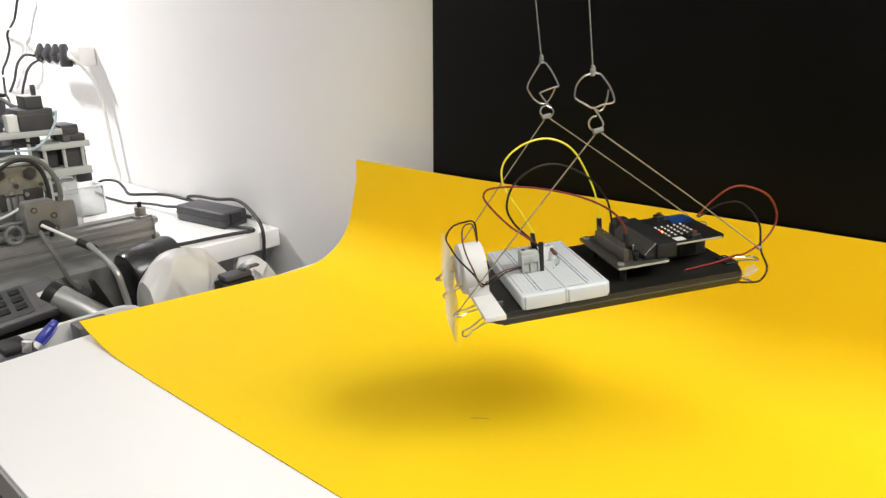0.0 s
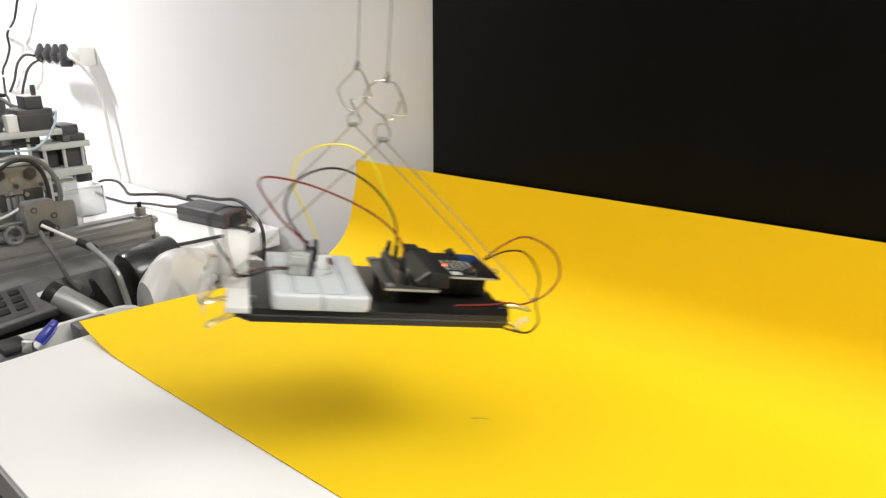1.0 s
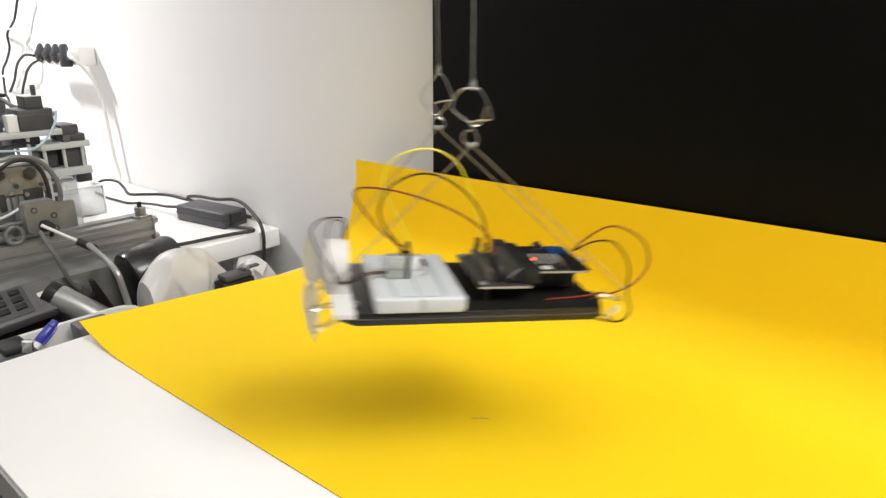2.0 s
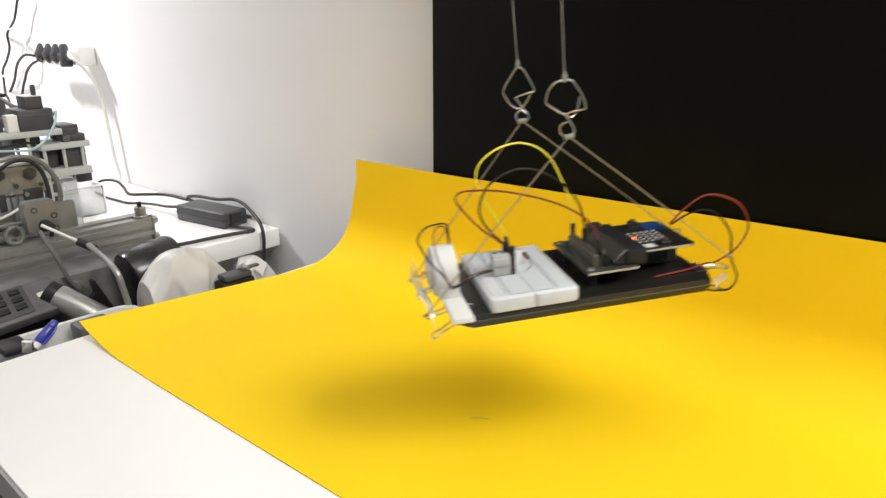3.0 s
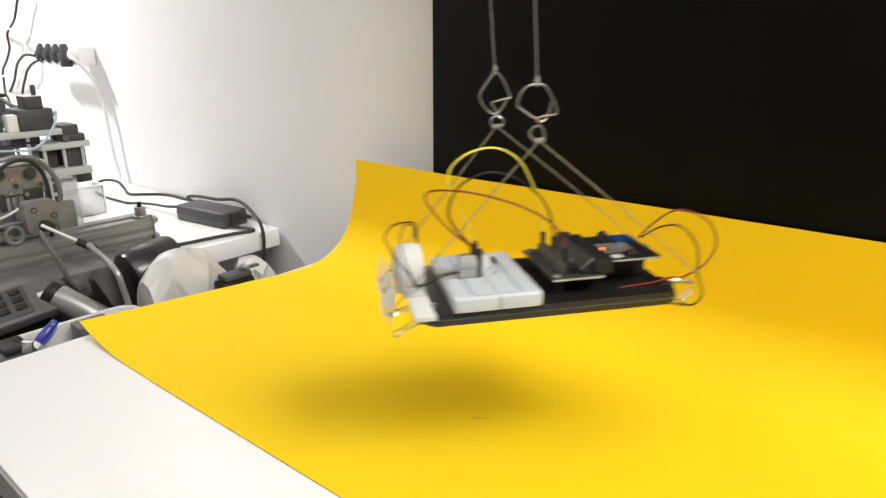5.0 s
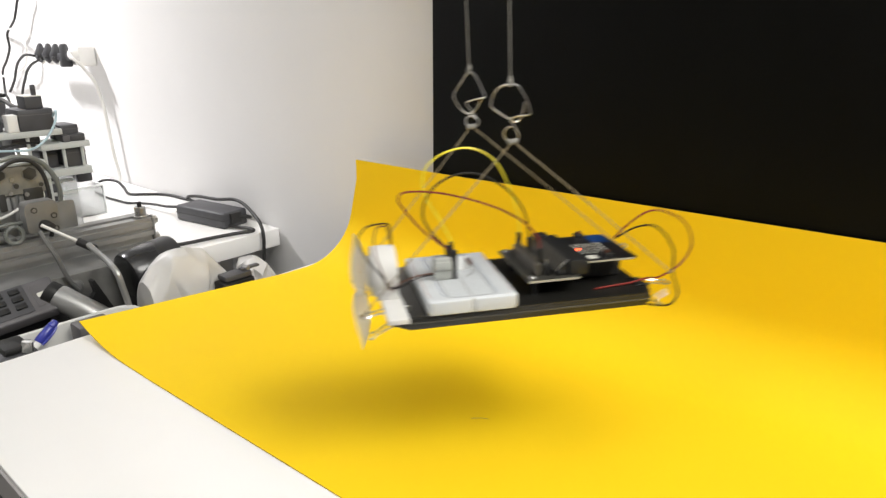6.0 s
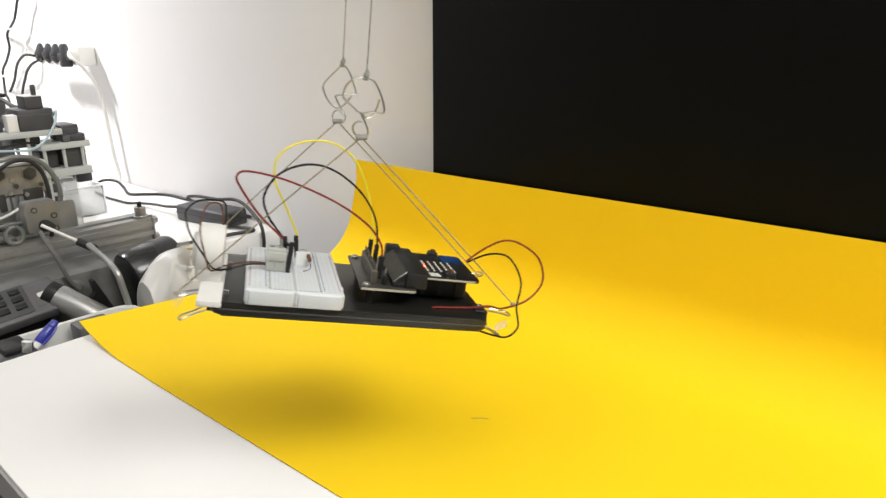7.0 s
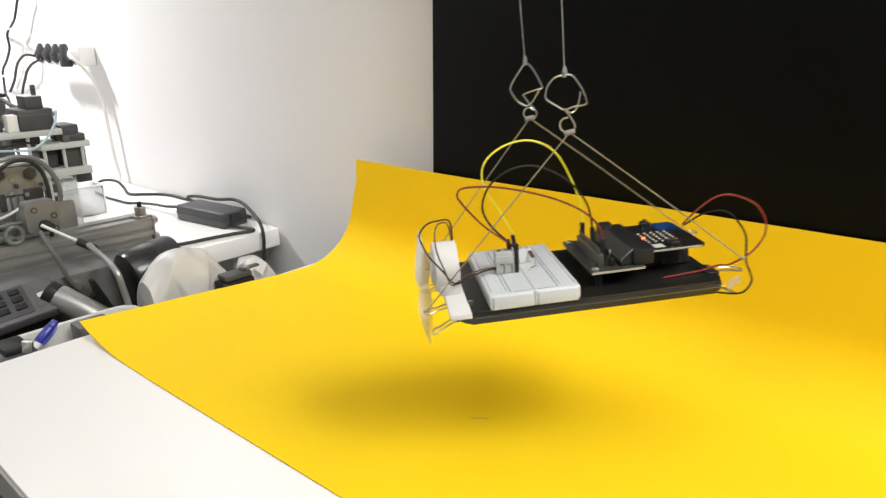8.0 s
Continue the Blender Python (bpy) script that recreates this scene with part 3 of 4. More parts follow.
def wires():
    part("jumper_wire", tube([(30, 65.5, 22), (22, 66, 38), (12, 66, 57), (13, 67, 72), (26, 67.5, 82), (44, 68, 84), (60, 68, 75), (71, 69, 55), (77, 69, 36), (78, 69, 24)], 0.66, MM, 8, 8), WIRE_YELLOW, rig, "yellow jumper wire")
    part("jumper_wire", tube([(22.6, 36.5, 25), (14, 34, 33), (4, 33, 42), (-7, 32, 56), (-10, 31, 63), (-4, 31, 66.5), (18, 30, 64), (46, 29.5, 55), (66, 29, 44), (76, 28.5, 33), (78, 28, 24)], 0.66, MM, 8, 8), WIRE_RED, rig, "red jumper wire")
    part("jumper_wire", tube([(23.8, 33.2, 24), (18, 36, 30), (9, 38, 41), (6, 40, 52), (13, 42, 65), (28, 43, 72.5), (44, 45, 71), (62, 46, 60), (74, 47, 44), (78, 48, 26)], 0.68, MM, 8, 8), WIRE_BLACK, rig, "black jumper wire")
    part("motor_wire", tube([(-14, 42, 31), (-15, 41, 44), (-22, 39, 46), (-30, 36, 45), (-35, 32, 40), (-34, 26, 36), (-31, 20, 30), (-24, 17, 21), (-18, 19, 12), (-11, 25, 10), (0, 31, 12), (8, 34, 12), (15, 34, 12)], 0.55, MM, 8, 8), WIRE_BLACK, rig, "thin black motor wire")
    part("motor_wire", tube([(-15, 38, 32), (-17, 37, 44), (-23, 34, 45), (-26, 28, 40), (-26, 20, 32), (-23, 16, 22), (-19, 18, 11), (-12, 25, 12), (-2, 31, 13), (7, 34, 13), (19, 34, 12)], 0.5, MM, 8, 8), WIRE_BROWN, rig, "thin brown motor wire")
    part("battery_wire", tube([(140, 51.5, 20.5), (150, 49, 31), (162, 47, 38.5), (174, 45, 37.5), (188, 43.5, 29), (193, 41.5, 14), (184, 39.5, 1), (165, 33, -4), (150, 22, 0.7), (136, 18, 0.2), (120, 16, 0), (113, 15, 0), (111, 16, -1)], 0.68, MM, 8, 8), WIRE_RED, rig, "red battery wire")
    part("battery_wire", tube([(140, 49.5, 20.5), (152, 44, 29), (164, 38, 29.5), (173, 32, 16), (171, 26, 0), (172, 20, -11), (164, 15, -16.5), (152, 10, -14), (140, 5, -9.5)], 0.65, MM, 8, 8), WIRE_BLACK, rig, "black battery wire")
    bm = bmesh.new()
    box(-0.1, 0.1, -3.5, 3.5, -4.5, 4.5, 0.03, 1, bm, MM)
    bm.transform(Matrix.Translation(Vector((160, 20, -11)) * MM) @ pose(0, 0, 0, 25, 50, 10))
    part("tape_flag", bm, TAPE, rig, "clear tape flag on the clip")


plate()
breadboard()
on_breadboard()
breakout()
controller()
motor_mount()
prop = propeller()
for bx_, by_, s_ in ((-17, 18, -1), (-17, 80, -1), (144.5, 20, 1), (144.5, 80, 1)):
    binder_clip(bx_, by_, s_)
strings = suspension()
wires()

# ---- the batten that carries the strings, out of view above ----
HANG = (Vector((-0.290, 0.318, 1.53)), Vector((-0.224, 0.282, 1.53)))
rail = thing("hanging_batten", "plain pine batten fixed to the wall above the table", "batten", pose(-0.257, 0.300, 1.53, 0, 0, -28.6))
part("batten", box(-0.575, 0.10, -0.02, 0.02, 0.006, 0.036, 0.002), WOOD, rail)
part("bracket", box(-0.579, -0.575, -0.03, 0.03, -0.03, 0.07, 0.001), STEEL_LEG, rail)


# ---- things on the side desk ----
def cable(name, label, points, r, mat, steps=8):
    return tagged(mesh_object(name, tube(points, r, 1.0, 10, steps), mat), label, "cable", "cables round the side desk")


def extrusion():
    d = thing("aluminium_rail", "grey aluminium profile rail lying on the side desk", "machine rail", pose(-0.924, 0.2, 0.75))
    prof = [(-0.022, 0), (-0.022, 0.042), (-0.006, 0.042), (-0.006, 0.038), (0.006, 0.038), (0.006, 0.042), (0.020, 0.042), (0.020, 0.037), (0.022, 0.036),
            (0.022, 0.029), (0.019, 0.0275), (0.019, 0.0255), (0.022, 0.024), (0.022, 0.0175), (0.016, 0.016), (0.016, 0.009), (0.022, 0.0075), (0.022, 0.0)]
    bm = bmesh.new()
    a = [bm.verts.new((x, -0.42, z)) for x, z in prof]
    b = [bm.verts.new((x, 0.222, z)) for x, z in prof]
    n = len(prof)
    for i in range(n):
        bm.faces.new((a[i], a[(i + 1) % n], b[(i + 1) % n], b[i]))
    bm.faces.new(a)
    bm.faces.new(b[::-1])
    part("profile", bm, ALU, d)
    part("end_cap", box(-0.0215, 0.0215, 0.2225, 0.2255, 0.001, 0.041, 0.001), ALU_DARK, d, "dull grey end cap")
    for z in (0.036, 0.012):
        part("bolt", cylinder((0.012, 0.2255, z), (0.012, 0.233, z), 0.0055, seg=6, bevel=0.0006), SILVER, d, "bright hexagon bolt")
        part("washer", cylinder((0.012, 0.2255, z), (0.012, 0.2275, z), 0.008, seg=18), SILVER, d)
    part("clamp_nut", cylinder((0.006, 0.214, 0.042), (0.006, 0.214, 0.057), 0.0075, seg=24, bevel=0.001), SILVER, d, "bright knurled clamp nut")
    part("nut_collar", cylinder((0.006, 0.214, 0.042), (0.006, 0.214, 0.045), 0.0105, seg=24, bevel=0.001), SILVER, d)
    part("clamp_screw", cylinder((0.006, 0.214, 0.056), (0.006, 0.214, 0.064), 0.003, seg=12), BLACK, d)
    m = part("motor_bracket", rounded_slab(-0.0185, 0.0185, -0.0195, 0.0195, 0, 0.02, 0.006, 0.0015), ALU_DARK, d, "rounded grey motor bracket")
    m.matrix_local = pose(0.018, 0.080, 0.075, 90, 0, 90)
    # Bracket holes are flat dark discs that imitate shaded depth.
    for x, y in ((-0.0085, 0.010), (0.0125, -0.0165), (0.0125, 0.0)):
        part("bracket_hole", cylinder((x, y, 0.0195), (x, y, 0.0208), 0.0038, seg=16), DARK_RECESS, m)
        part("bracket_screw", cylinder((x, y, 0.0205), (x, y, 0.0214), 0.0022, seg=10), ALU_DARK, m)
    part("rod_grommet", cylinder((0.000, -0.0105, 0.018), (0.004, -0.0112, 0.032), 0.0075, 0.0055, 16, 1.0, 0.001), BLACK_SOFT, m, "black rubber grommet")
    part("bracket_back", rounded_slab(-0.013, 0.010, -0.026, 0.022, -0.022, -0.018, 0.004, 0.001), ALU_DARK, d, "dull grey back plate").matrix_local = pose(0.005, 0.127, 0.057, 90, 0, 90)
    ring = bmesh.new()
    for k in range(24):
        a, b2 = 2 * math.pi * k / 24, 2 * math.pi * (k + 1) / 24
        merge(ring, cylinder((0.024, 0.05 + 0.0095 * math.cos(a), 0.056 + 0.0105 * math.sin(a)), (0.024, 0.05 + 0.0095 * math.cos(b2), 0.056 + 0.0105 * math.sin(b2)), 0.0028, seg=8))
    part("cable_ring", ring, HOSE_GREY, d, "grey ring of coiled cable")
    part("cable_tail", tube([(0.022, 0.02, 0.058), (0.024, 0.032, 0.068), (0.024, 0.05, 0.070), (0.020, 0.064, 0.068)], 0.0022, 1.0, 8), HOSE_GREY, d)
    part("slider_bar", box(-0.008, 0.012, -0.05, 0.055, 0.046, 0.050, 0.001), ALU, d)
    part("tie_rod", tube([(0.083, 0.059, 0.070), (0.090, 0.063, 0.056), (0.096, 0.068, 0.039), (0.096, 0.077, 0.008), (0.096, 0.086, -0.007)], 0.0027, 1.0, 8), ALU_DARK, d, "dark leaning tie rod")
    # Added cover; darkens the white desk edge below the rail.
    part("edge_cover", box(0.082, 0.088, -0.42, 0.165, -0.075, 0.010, 0.001), COVER_GREY_BEIGE, d, "added grey-beige cover darkening the desk edge below the rail")
    part("cover_flange", box(0.0225, 0.082, -0.42, 0.165, 0.002, 0.010, 0.001), ALU_DARK, d)
    for y, z, r in ((0.054, 0.0, 0.0125), (0.086, 0.003, 0.0085)):
        part("cover_washer", cylinder((0.088, y, z - 0.008), (0.0905, y, z - 0.008), r, seg=24, bevel=0.001), ALU_DARK, d)
        part("cover_screw", cylinder((0.0905, y, z - 0.008), (0.0935, y, z - 0.008), r * 0.55, seg=6), ALU, d)
    g = part("machine_block", box(-0.070, -0.031, 0.030, 0.115, 0.092, 0.129, 0.003), ACRYLIC_BLOCK, d, "smoky acrylic machine block with bores")
    # Bores are flat dark hexagons, their inner shade painted by colour.
    for y, z, r in ((0.096, 0.118, 0.0085), (0.062, 0.120, 0.0065), (0.048, 0.106, 0.004), (0.078, 0.104, 0.0035), (0.107, 0.102, 0.003)):
        part("bore", cylinder((-0.0315, y, z), (-0.0298, y, z), r, seg=6), DARK_RECESS, g)
        part("bore_ring", cylinder((-0.0315, y, z), (-0.0302, y, z), r + 0.0012, seg=24), ALU_DARK, g)
    part("block_cap", box(-0.072, -0.029, 0.028, 0.117, 0.1295, 0.133, 0.001), ACRYLIC_EDGE, g)
    part("lower_block", box(-0.066, -0.034, 0.030, 0.092, 0.0, 0.0915, 0.002), ALU, g, "grey machined lower block")
    part("dark_insert", box(-0.034, -0.030, 0.085, 0.108, 0.084, 0.099, 0.001), DARK_RECESS, g)
    part("dark_insert", box(-0.034, -0.030, 0.056, 0.064, 0.074, 0.096, 0.001), DARK_RECESS, g)
    for y in (0.040, 0.072, 0.080):
        part("column", cylinder((-0.030, y, 0.0), (-0.030, y, 0.0915), 0.0028, seg=12), ALU, g, "bright round column")
    part("side_post", box(-0.058, -0.038, 0.094, 0.112, 0.0, 0.0915, 0.002), ACRYLIC_EDGE, g)
    for y, z in ((0.046, 0.088), (0.070, 0.096), (0.088, 0.092), (0.074, 0.113)):
        part("hex_nut", cylinder((-0.031, y, z), (-0.0285, y, z), 0.003, seg=6), ALU, g, "small metal nut")
    part("wire_loom", tube([(-0.02, -0.05, 0.10), (-0.018, 0.02, 0.075), (-0.022, 0.05, 0.068), (-0.028, 0.085, 0.080)], 0.0018, 1.0, 8), WIRE_WHITE, d)
    part("wire_loom", tube([(-0.02, -0.06, 0.075), (-0.014, 0.01, 0.058), (-0.016, 0.06, 0.056), (-0.028, 0.10, 0.070)], 0.0018, 1.0, 8), WIRE_BLACK, d)


def acrylic_tower():
    d = thing("acrylic_stepper_tower", "tower of frosted acrylic plates with charcoal stepper motors", "machine tower", pose(-1.015, 0, 0.75))
    for y0, y1, z0, z1, x0 in ((0.235, 0.366, 0.155, 0.163, -0.07), (0.335, 0.400, 0.1345, 0.143, -0.06), (0.335, 0.398, 0.096, 0.1065, -0.06)):
        part("acrylic_plate", box(x0, 0, y0, y1, z0, z1, 0.001), ACRYLIC_EDGE, d, "frosted acrylic plate")
    for x in (-0.052, -0.006):
        for y, z0, z in ((0.250, 0.0, 0.155), (0.322, 0.0, 0.155), (0.340, 0.0, 0.1345), (0.365, 0.1065, 0.1345), (0.390, 0.1065, 0.1345)):
            part("standoff", cylinder((x, y, z0), (x, y, z), 0.0024, seg=10), ACRYLIC_EDGE, d)
    def case(y0, y1, z0, z1, x0, x1, name="stepper_motor", label="charcoal stepper motor"):
        o = part(name, box(x0, x1, y0, y1, z0, z1, 0.002, 2), MOTOR_BLACK, d, label)
        part("case_seam", box(x0 - 0.0003, x1 + 0.0003, y0 - 0.0003, y1 + 0.0003, z0 + (z1 - z0) * 0.72, z0 + (z1 - z0) * 0.76), GREY_CASE, o)
        return o
    top = case(0.315, 0.359, 0.163, 0.192, -0.050, -0.002)
    part("motor_plug", box(-0.034, -0.004, 0.3265, 0.3485, 0.192, 0.2085, 0.0012), MOTOR_BLACK, top)
    part("plug_lip", box(-0.035, -0.003, 0.3255, 0.3495, 0.2085, 0.2098, 0.0003), SOCKET, top, "pale plug rim")
    part("cord_clip", box(-0.012, -0.006, 0.338, 0.3435, 0.2098, 0.224, 0.001), MOTOR_BLACK, top)
    case(0.367, 0.392, 0.143, 0.166, -0.055, -0.012)
    case(0.376, 0.3965, 0.143, 0.1535, -0.050, -0.004, "motor_flange", "")
    part("grey_block", box(-0.030, -0.002, 0.3655, 0.3755, 0.143, 0.153, 0.0008), GREY_CASE, d, "small grey block")
    case(0.369, 0.396, 0.1065, 0.1335, -0.055, -0.010)
    case(0.338, 0.362, 0.1065, 0.130, -0.055, -0.022)
    case(0.306, 0.342, 0.1395, 0.1545, -0.060, -0.018, "driver_board_box", "dark driver box under the plate")
    case(0.386, 0.408, 0.078, 0.0955, -0.060, -0.030, "lower_motor", "")
    case(0.335, 0.358, 0.058, 0.0945, -0.060, -0.020, "lower_motor", "")
    case(0.262, 0.300, 0.163, 0.199, -0.060, -0.020)
    part("smoky_pane", box(-0.030, -0.027, 0.300, 0.383, 0.0, 0.0955, 0.0004), SMOKE, d, "smoky clear acrylic pane").visible_shadow = False
    part("pane_rail", box(-0.026, -0.018, 0.345, 0.380, 0.066, 0.071, 0.001), ACRYLIC_EDGE, d)
    part("pane_rail", box(-0.026, -0.018, 0.345, 0.376, 0.084, 0.088, 0.001), ACRYLIC_EDGE, d)
    part("white_plug", box(-0.020, -0.004, 0.3012, 0.3145, 0.163, 0.186, 0.0012), SOCKET, d, "white connector plug")
    for y in (0.262, 0.285, 0.345, 0.36):
        part("plate_screw", cylinder((-0.012, y, 0.163), (-0.012, y, 0.1655), 0.0026, seg=10), SOLDER, d)
    part("loose_wire", tube([(-0.004, 0.255, 0.150), (0.004, 0.28, 0.146), (0.004, 0.31, 0.149), (-0.004, 0.335, 0.146)], 0.0016, 1.0, 6), WIRE_BLACK, d)


def acrylic_box():
    d = thing("acrylic_box", "small open clear acrylic box on the side desk", "acrylic box", pose(-1.192, 0.4355, 0.75))
    hx, hy, t, rim = 0.051, 0.0235, 0.002, 0.048
    part("box_floor", box(-hx, hx, -hy, hy, 0.0, 0.002), SMOKE, d).visible_shadow = False
    for name, q in (("front_pane", (hx - t, hx, -hy, hy)), ("back_pane", (-hx, -hx + t, -hy, hy)), ("side_pane", (-hx + t, hx - t, -hy, -hy + t)), ("side_pane", (-hx + t, hx - t, hy - t, hy))):
        part(name, box(*q, 0.002, rim), SMOKE, d).visible_shadow = False
    # Opaque pale strips stand in for light caught in the clear edges.
    for x in (-hx + 0.001, hx - 0.001):
        part("top_edge", box(x - 0.0015, x + 0.0015, -hy, hy, rim, rim + 0.0025), EDGE_GLINT, d, "pale strip painted as the clear edge's glint")
    for y in (-hy + 0.001, hy - 0.001):
        part("top_edge", box(-hx + 0.003, hx - 0.003, y - 0.0015, y + 0.0015, rim, rim + 0.0025), EDGE_GLINT, d)
    for x, y in ((-hx, -hy), (hx, -hy), (hx, hy), (-hx, hy)):
        # Only the far corners get the painted glint.
        part("corner_edge", box(x - 0.001, x + 0.001, y - 0.001, y + 0.001, 0.0, rim), EDGE_GLINT if y > 0 else ACRYLIC_EDGE, d)


def power_brick():
    d = thing("power_adapter", "black laptop power adapter brick lying on the side desk", "power adapter", pose(-0.958, 0.544, 0.75, 0, 0, 8.5))
    part("brick", box(-0.057, 0.057, -0.022, 0.026, 0.0, 0.0255, 0.004, 3), MOTOR_BLACK, d)
    part("seam", box(-0.0573, 0.0573, -0.0223, 0.0263, 0.0133, 0.0141), BLACK_SOFT, d)
    part("strain_relief", cylinder((-0.057, 0.0, 0.017), (-0.082, 0.003, 0.014), 0.005, 0.0035, 12), BLACK_SOFT, d)
    part("inlet", box(0.057, 0.062, -0.010, 0.010, 0.007, 0.024, 0.001), BLACK_SOFT, d)


extrusion()
acrylic_tower()
acrylic_box()
power_brick()
cable("power_cable", "black mains cable looping from the adapter over the desk edge", [(-0.905, 0.556, 0.765), (-0.893, 0.572, 0.764), (-0.92, 0.586, 0.757), (-1.0, 0.586, 0.755), (-1.085, 0.585, 0.756), (-1.098, 0.584, 0.762), (-1.061, 0.583, 0.769), (-1.0, 0.584, 0.773), (-0.957, 0.584, 0.780), (-0.931, 0.583, 0.780), (-0.90, 0.575, 0.778), (-0.862, 0.565, 0.770), (-0.845, 0.561, 0.762), (-0.836, 0.558, 0.748), (-0.835, 0.556, 0.72), (-0.836, 0.545, 0.60)], 0.0027, BLACK_SOFT)
cable("adapter_cable", "black low-voltage cable lying along the desk edge", [(-0.908, 0.538, 0.7545), (-0.880, 0.548, 0.7545), (-0.856, 0.553, 0.7545), (-0.848, 0.546, 0.7545), (-0.855, 0.525, 0.7545), (-0.862, 0.49, 0.7545), (-0.868, 0.445, 0.7545), (-0.885, 0.41, 0.7545), (-0.892, 0.36, 0.7545)], 0.0027, BLACK_SOFT)
cable("thin_cable", "thin black cable running across the white desk", [(-1.030, 0.528, 0.766), (-1.055, 0.52, 0.764), (-1.09, 0.518, 0.762), (-1.144, 0.516, 0.756), (-1.173, 0.508, 0.7535), (-1.21, 0.505, 0.7535), (-1.239, 0.503, 0.7535), (-1.30, 0.51, 0.7535)], 0.0022, BLACK_SOFT)
cable("wall_cable", "black cable standing up against the wall", [(-0.98, 0.592, 0.7528), (-1.05, 0.593, 0.7528), (-1.12, 0.592, 0.7528), (-1.18, 0.586, 0.7532), (-1.212, 0.562, 0.7535), (-1.239, 0.544, 0.753), (-1.279, 0.553, 0.757), (-1.31, 0.557, 0.763), (-1.334, 0.552, 0.765), (-1.362, 0.545, 0.76), (-1.356, 0.527, 0.753)], 0.0026, BLACK_SOFT)
cable("black_hose", "thick black cable arching over the machine", [(-0.94, 0.225, 0.86), (-0.925, 0.244, 0.875), (-0.92, 0.255, 0.884), (-0.92, 0.265, 0.89), (-0.92, 0.276, 0.892), (-0.92, 0.287, 0.89), (-0.92, 0.295, 0.882), (-0.92, 0.301, 0.868), (-0.92, 0.303, 0.848), (-0.92, 0.302, 0.825), (-0.915, 0.299, 0.806), (-0.91, 0.293, 0.7925)], 0.0026, BLACK_SOFT)
cable("grey_hose", "thick grey-green cable arching over the machine", [(-0.96, 0.225, 0.875), (-0.945, 0.25, 0.889), (-0.94, 0.262, 0.891), (-0.94, 0.276, 0.893), (-0.94, 0.289, 0.892), (-0.94, 0.3, 0.888), (-0.94, 0.31, 0.879), (-0.94, 0.319, 0.863), (-0.94, 0.323, 0.845), (-0.942, 0.322, 0.826), (-0.95, 0.32, 0.807), (-0.955, 0.318, 0.754)], 0.0032, HOSE_GREY)
cable("blue_cable", "pale blue cable arching over the acrylic plates", [(-0.985, 0.25, 0.899), (-0.985, 0.283, 0.895), (-0.985, 0.306, 0.893), (-0.985, 0.32, 0.896), (-0.985, 0.334, 0.906), (-0.987, 0.344, 0.918), (-0.99, 0.351, 0.929), (-1.0, 0.356, 0.940), (-1.019, 0.358, 0.930)], 0.0015, WIRE_BLUE)
rod = thing("steel_rod_with_tube", "white rod running into a bent grey tube", "rod")
part("rod", cylinder((-0.872, 0.272, 0.819), (-0.846, 0.305, 0.794), 0.0021, seg=12), WIRE_WHITE, rod, "white plastic rod")
part("sleeve", cylinder((-0.850, 0.302, 0.796), (-0.832, 0.3145, 0.7865), 0.005, seg=14, bevel=0.001), BLACK_SOFT, rod, "black rubber sleeve")
part("tube", tube([(-0.838, 0.309, 0.7925), (-0.820, 0.3115, 0.7845), (-0.800, 0.3095, 0.783), (-0.765, 0.303, 0.783), (-0.752, 0.303, 0.776), (-0.750, 0.305, 0.762), (-0.748, 0.308, 0.740), (-0.747, 0.310, 0.715), (-0.747, 0.310, 0.660)], 0.0038, 1.0, 10, 8), ALU, rod, "bent grey tube")


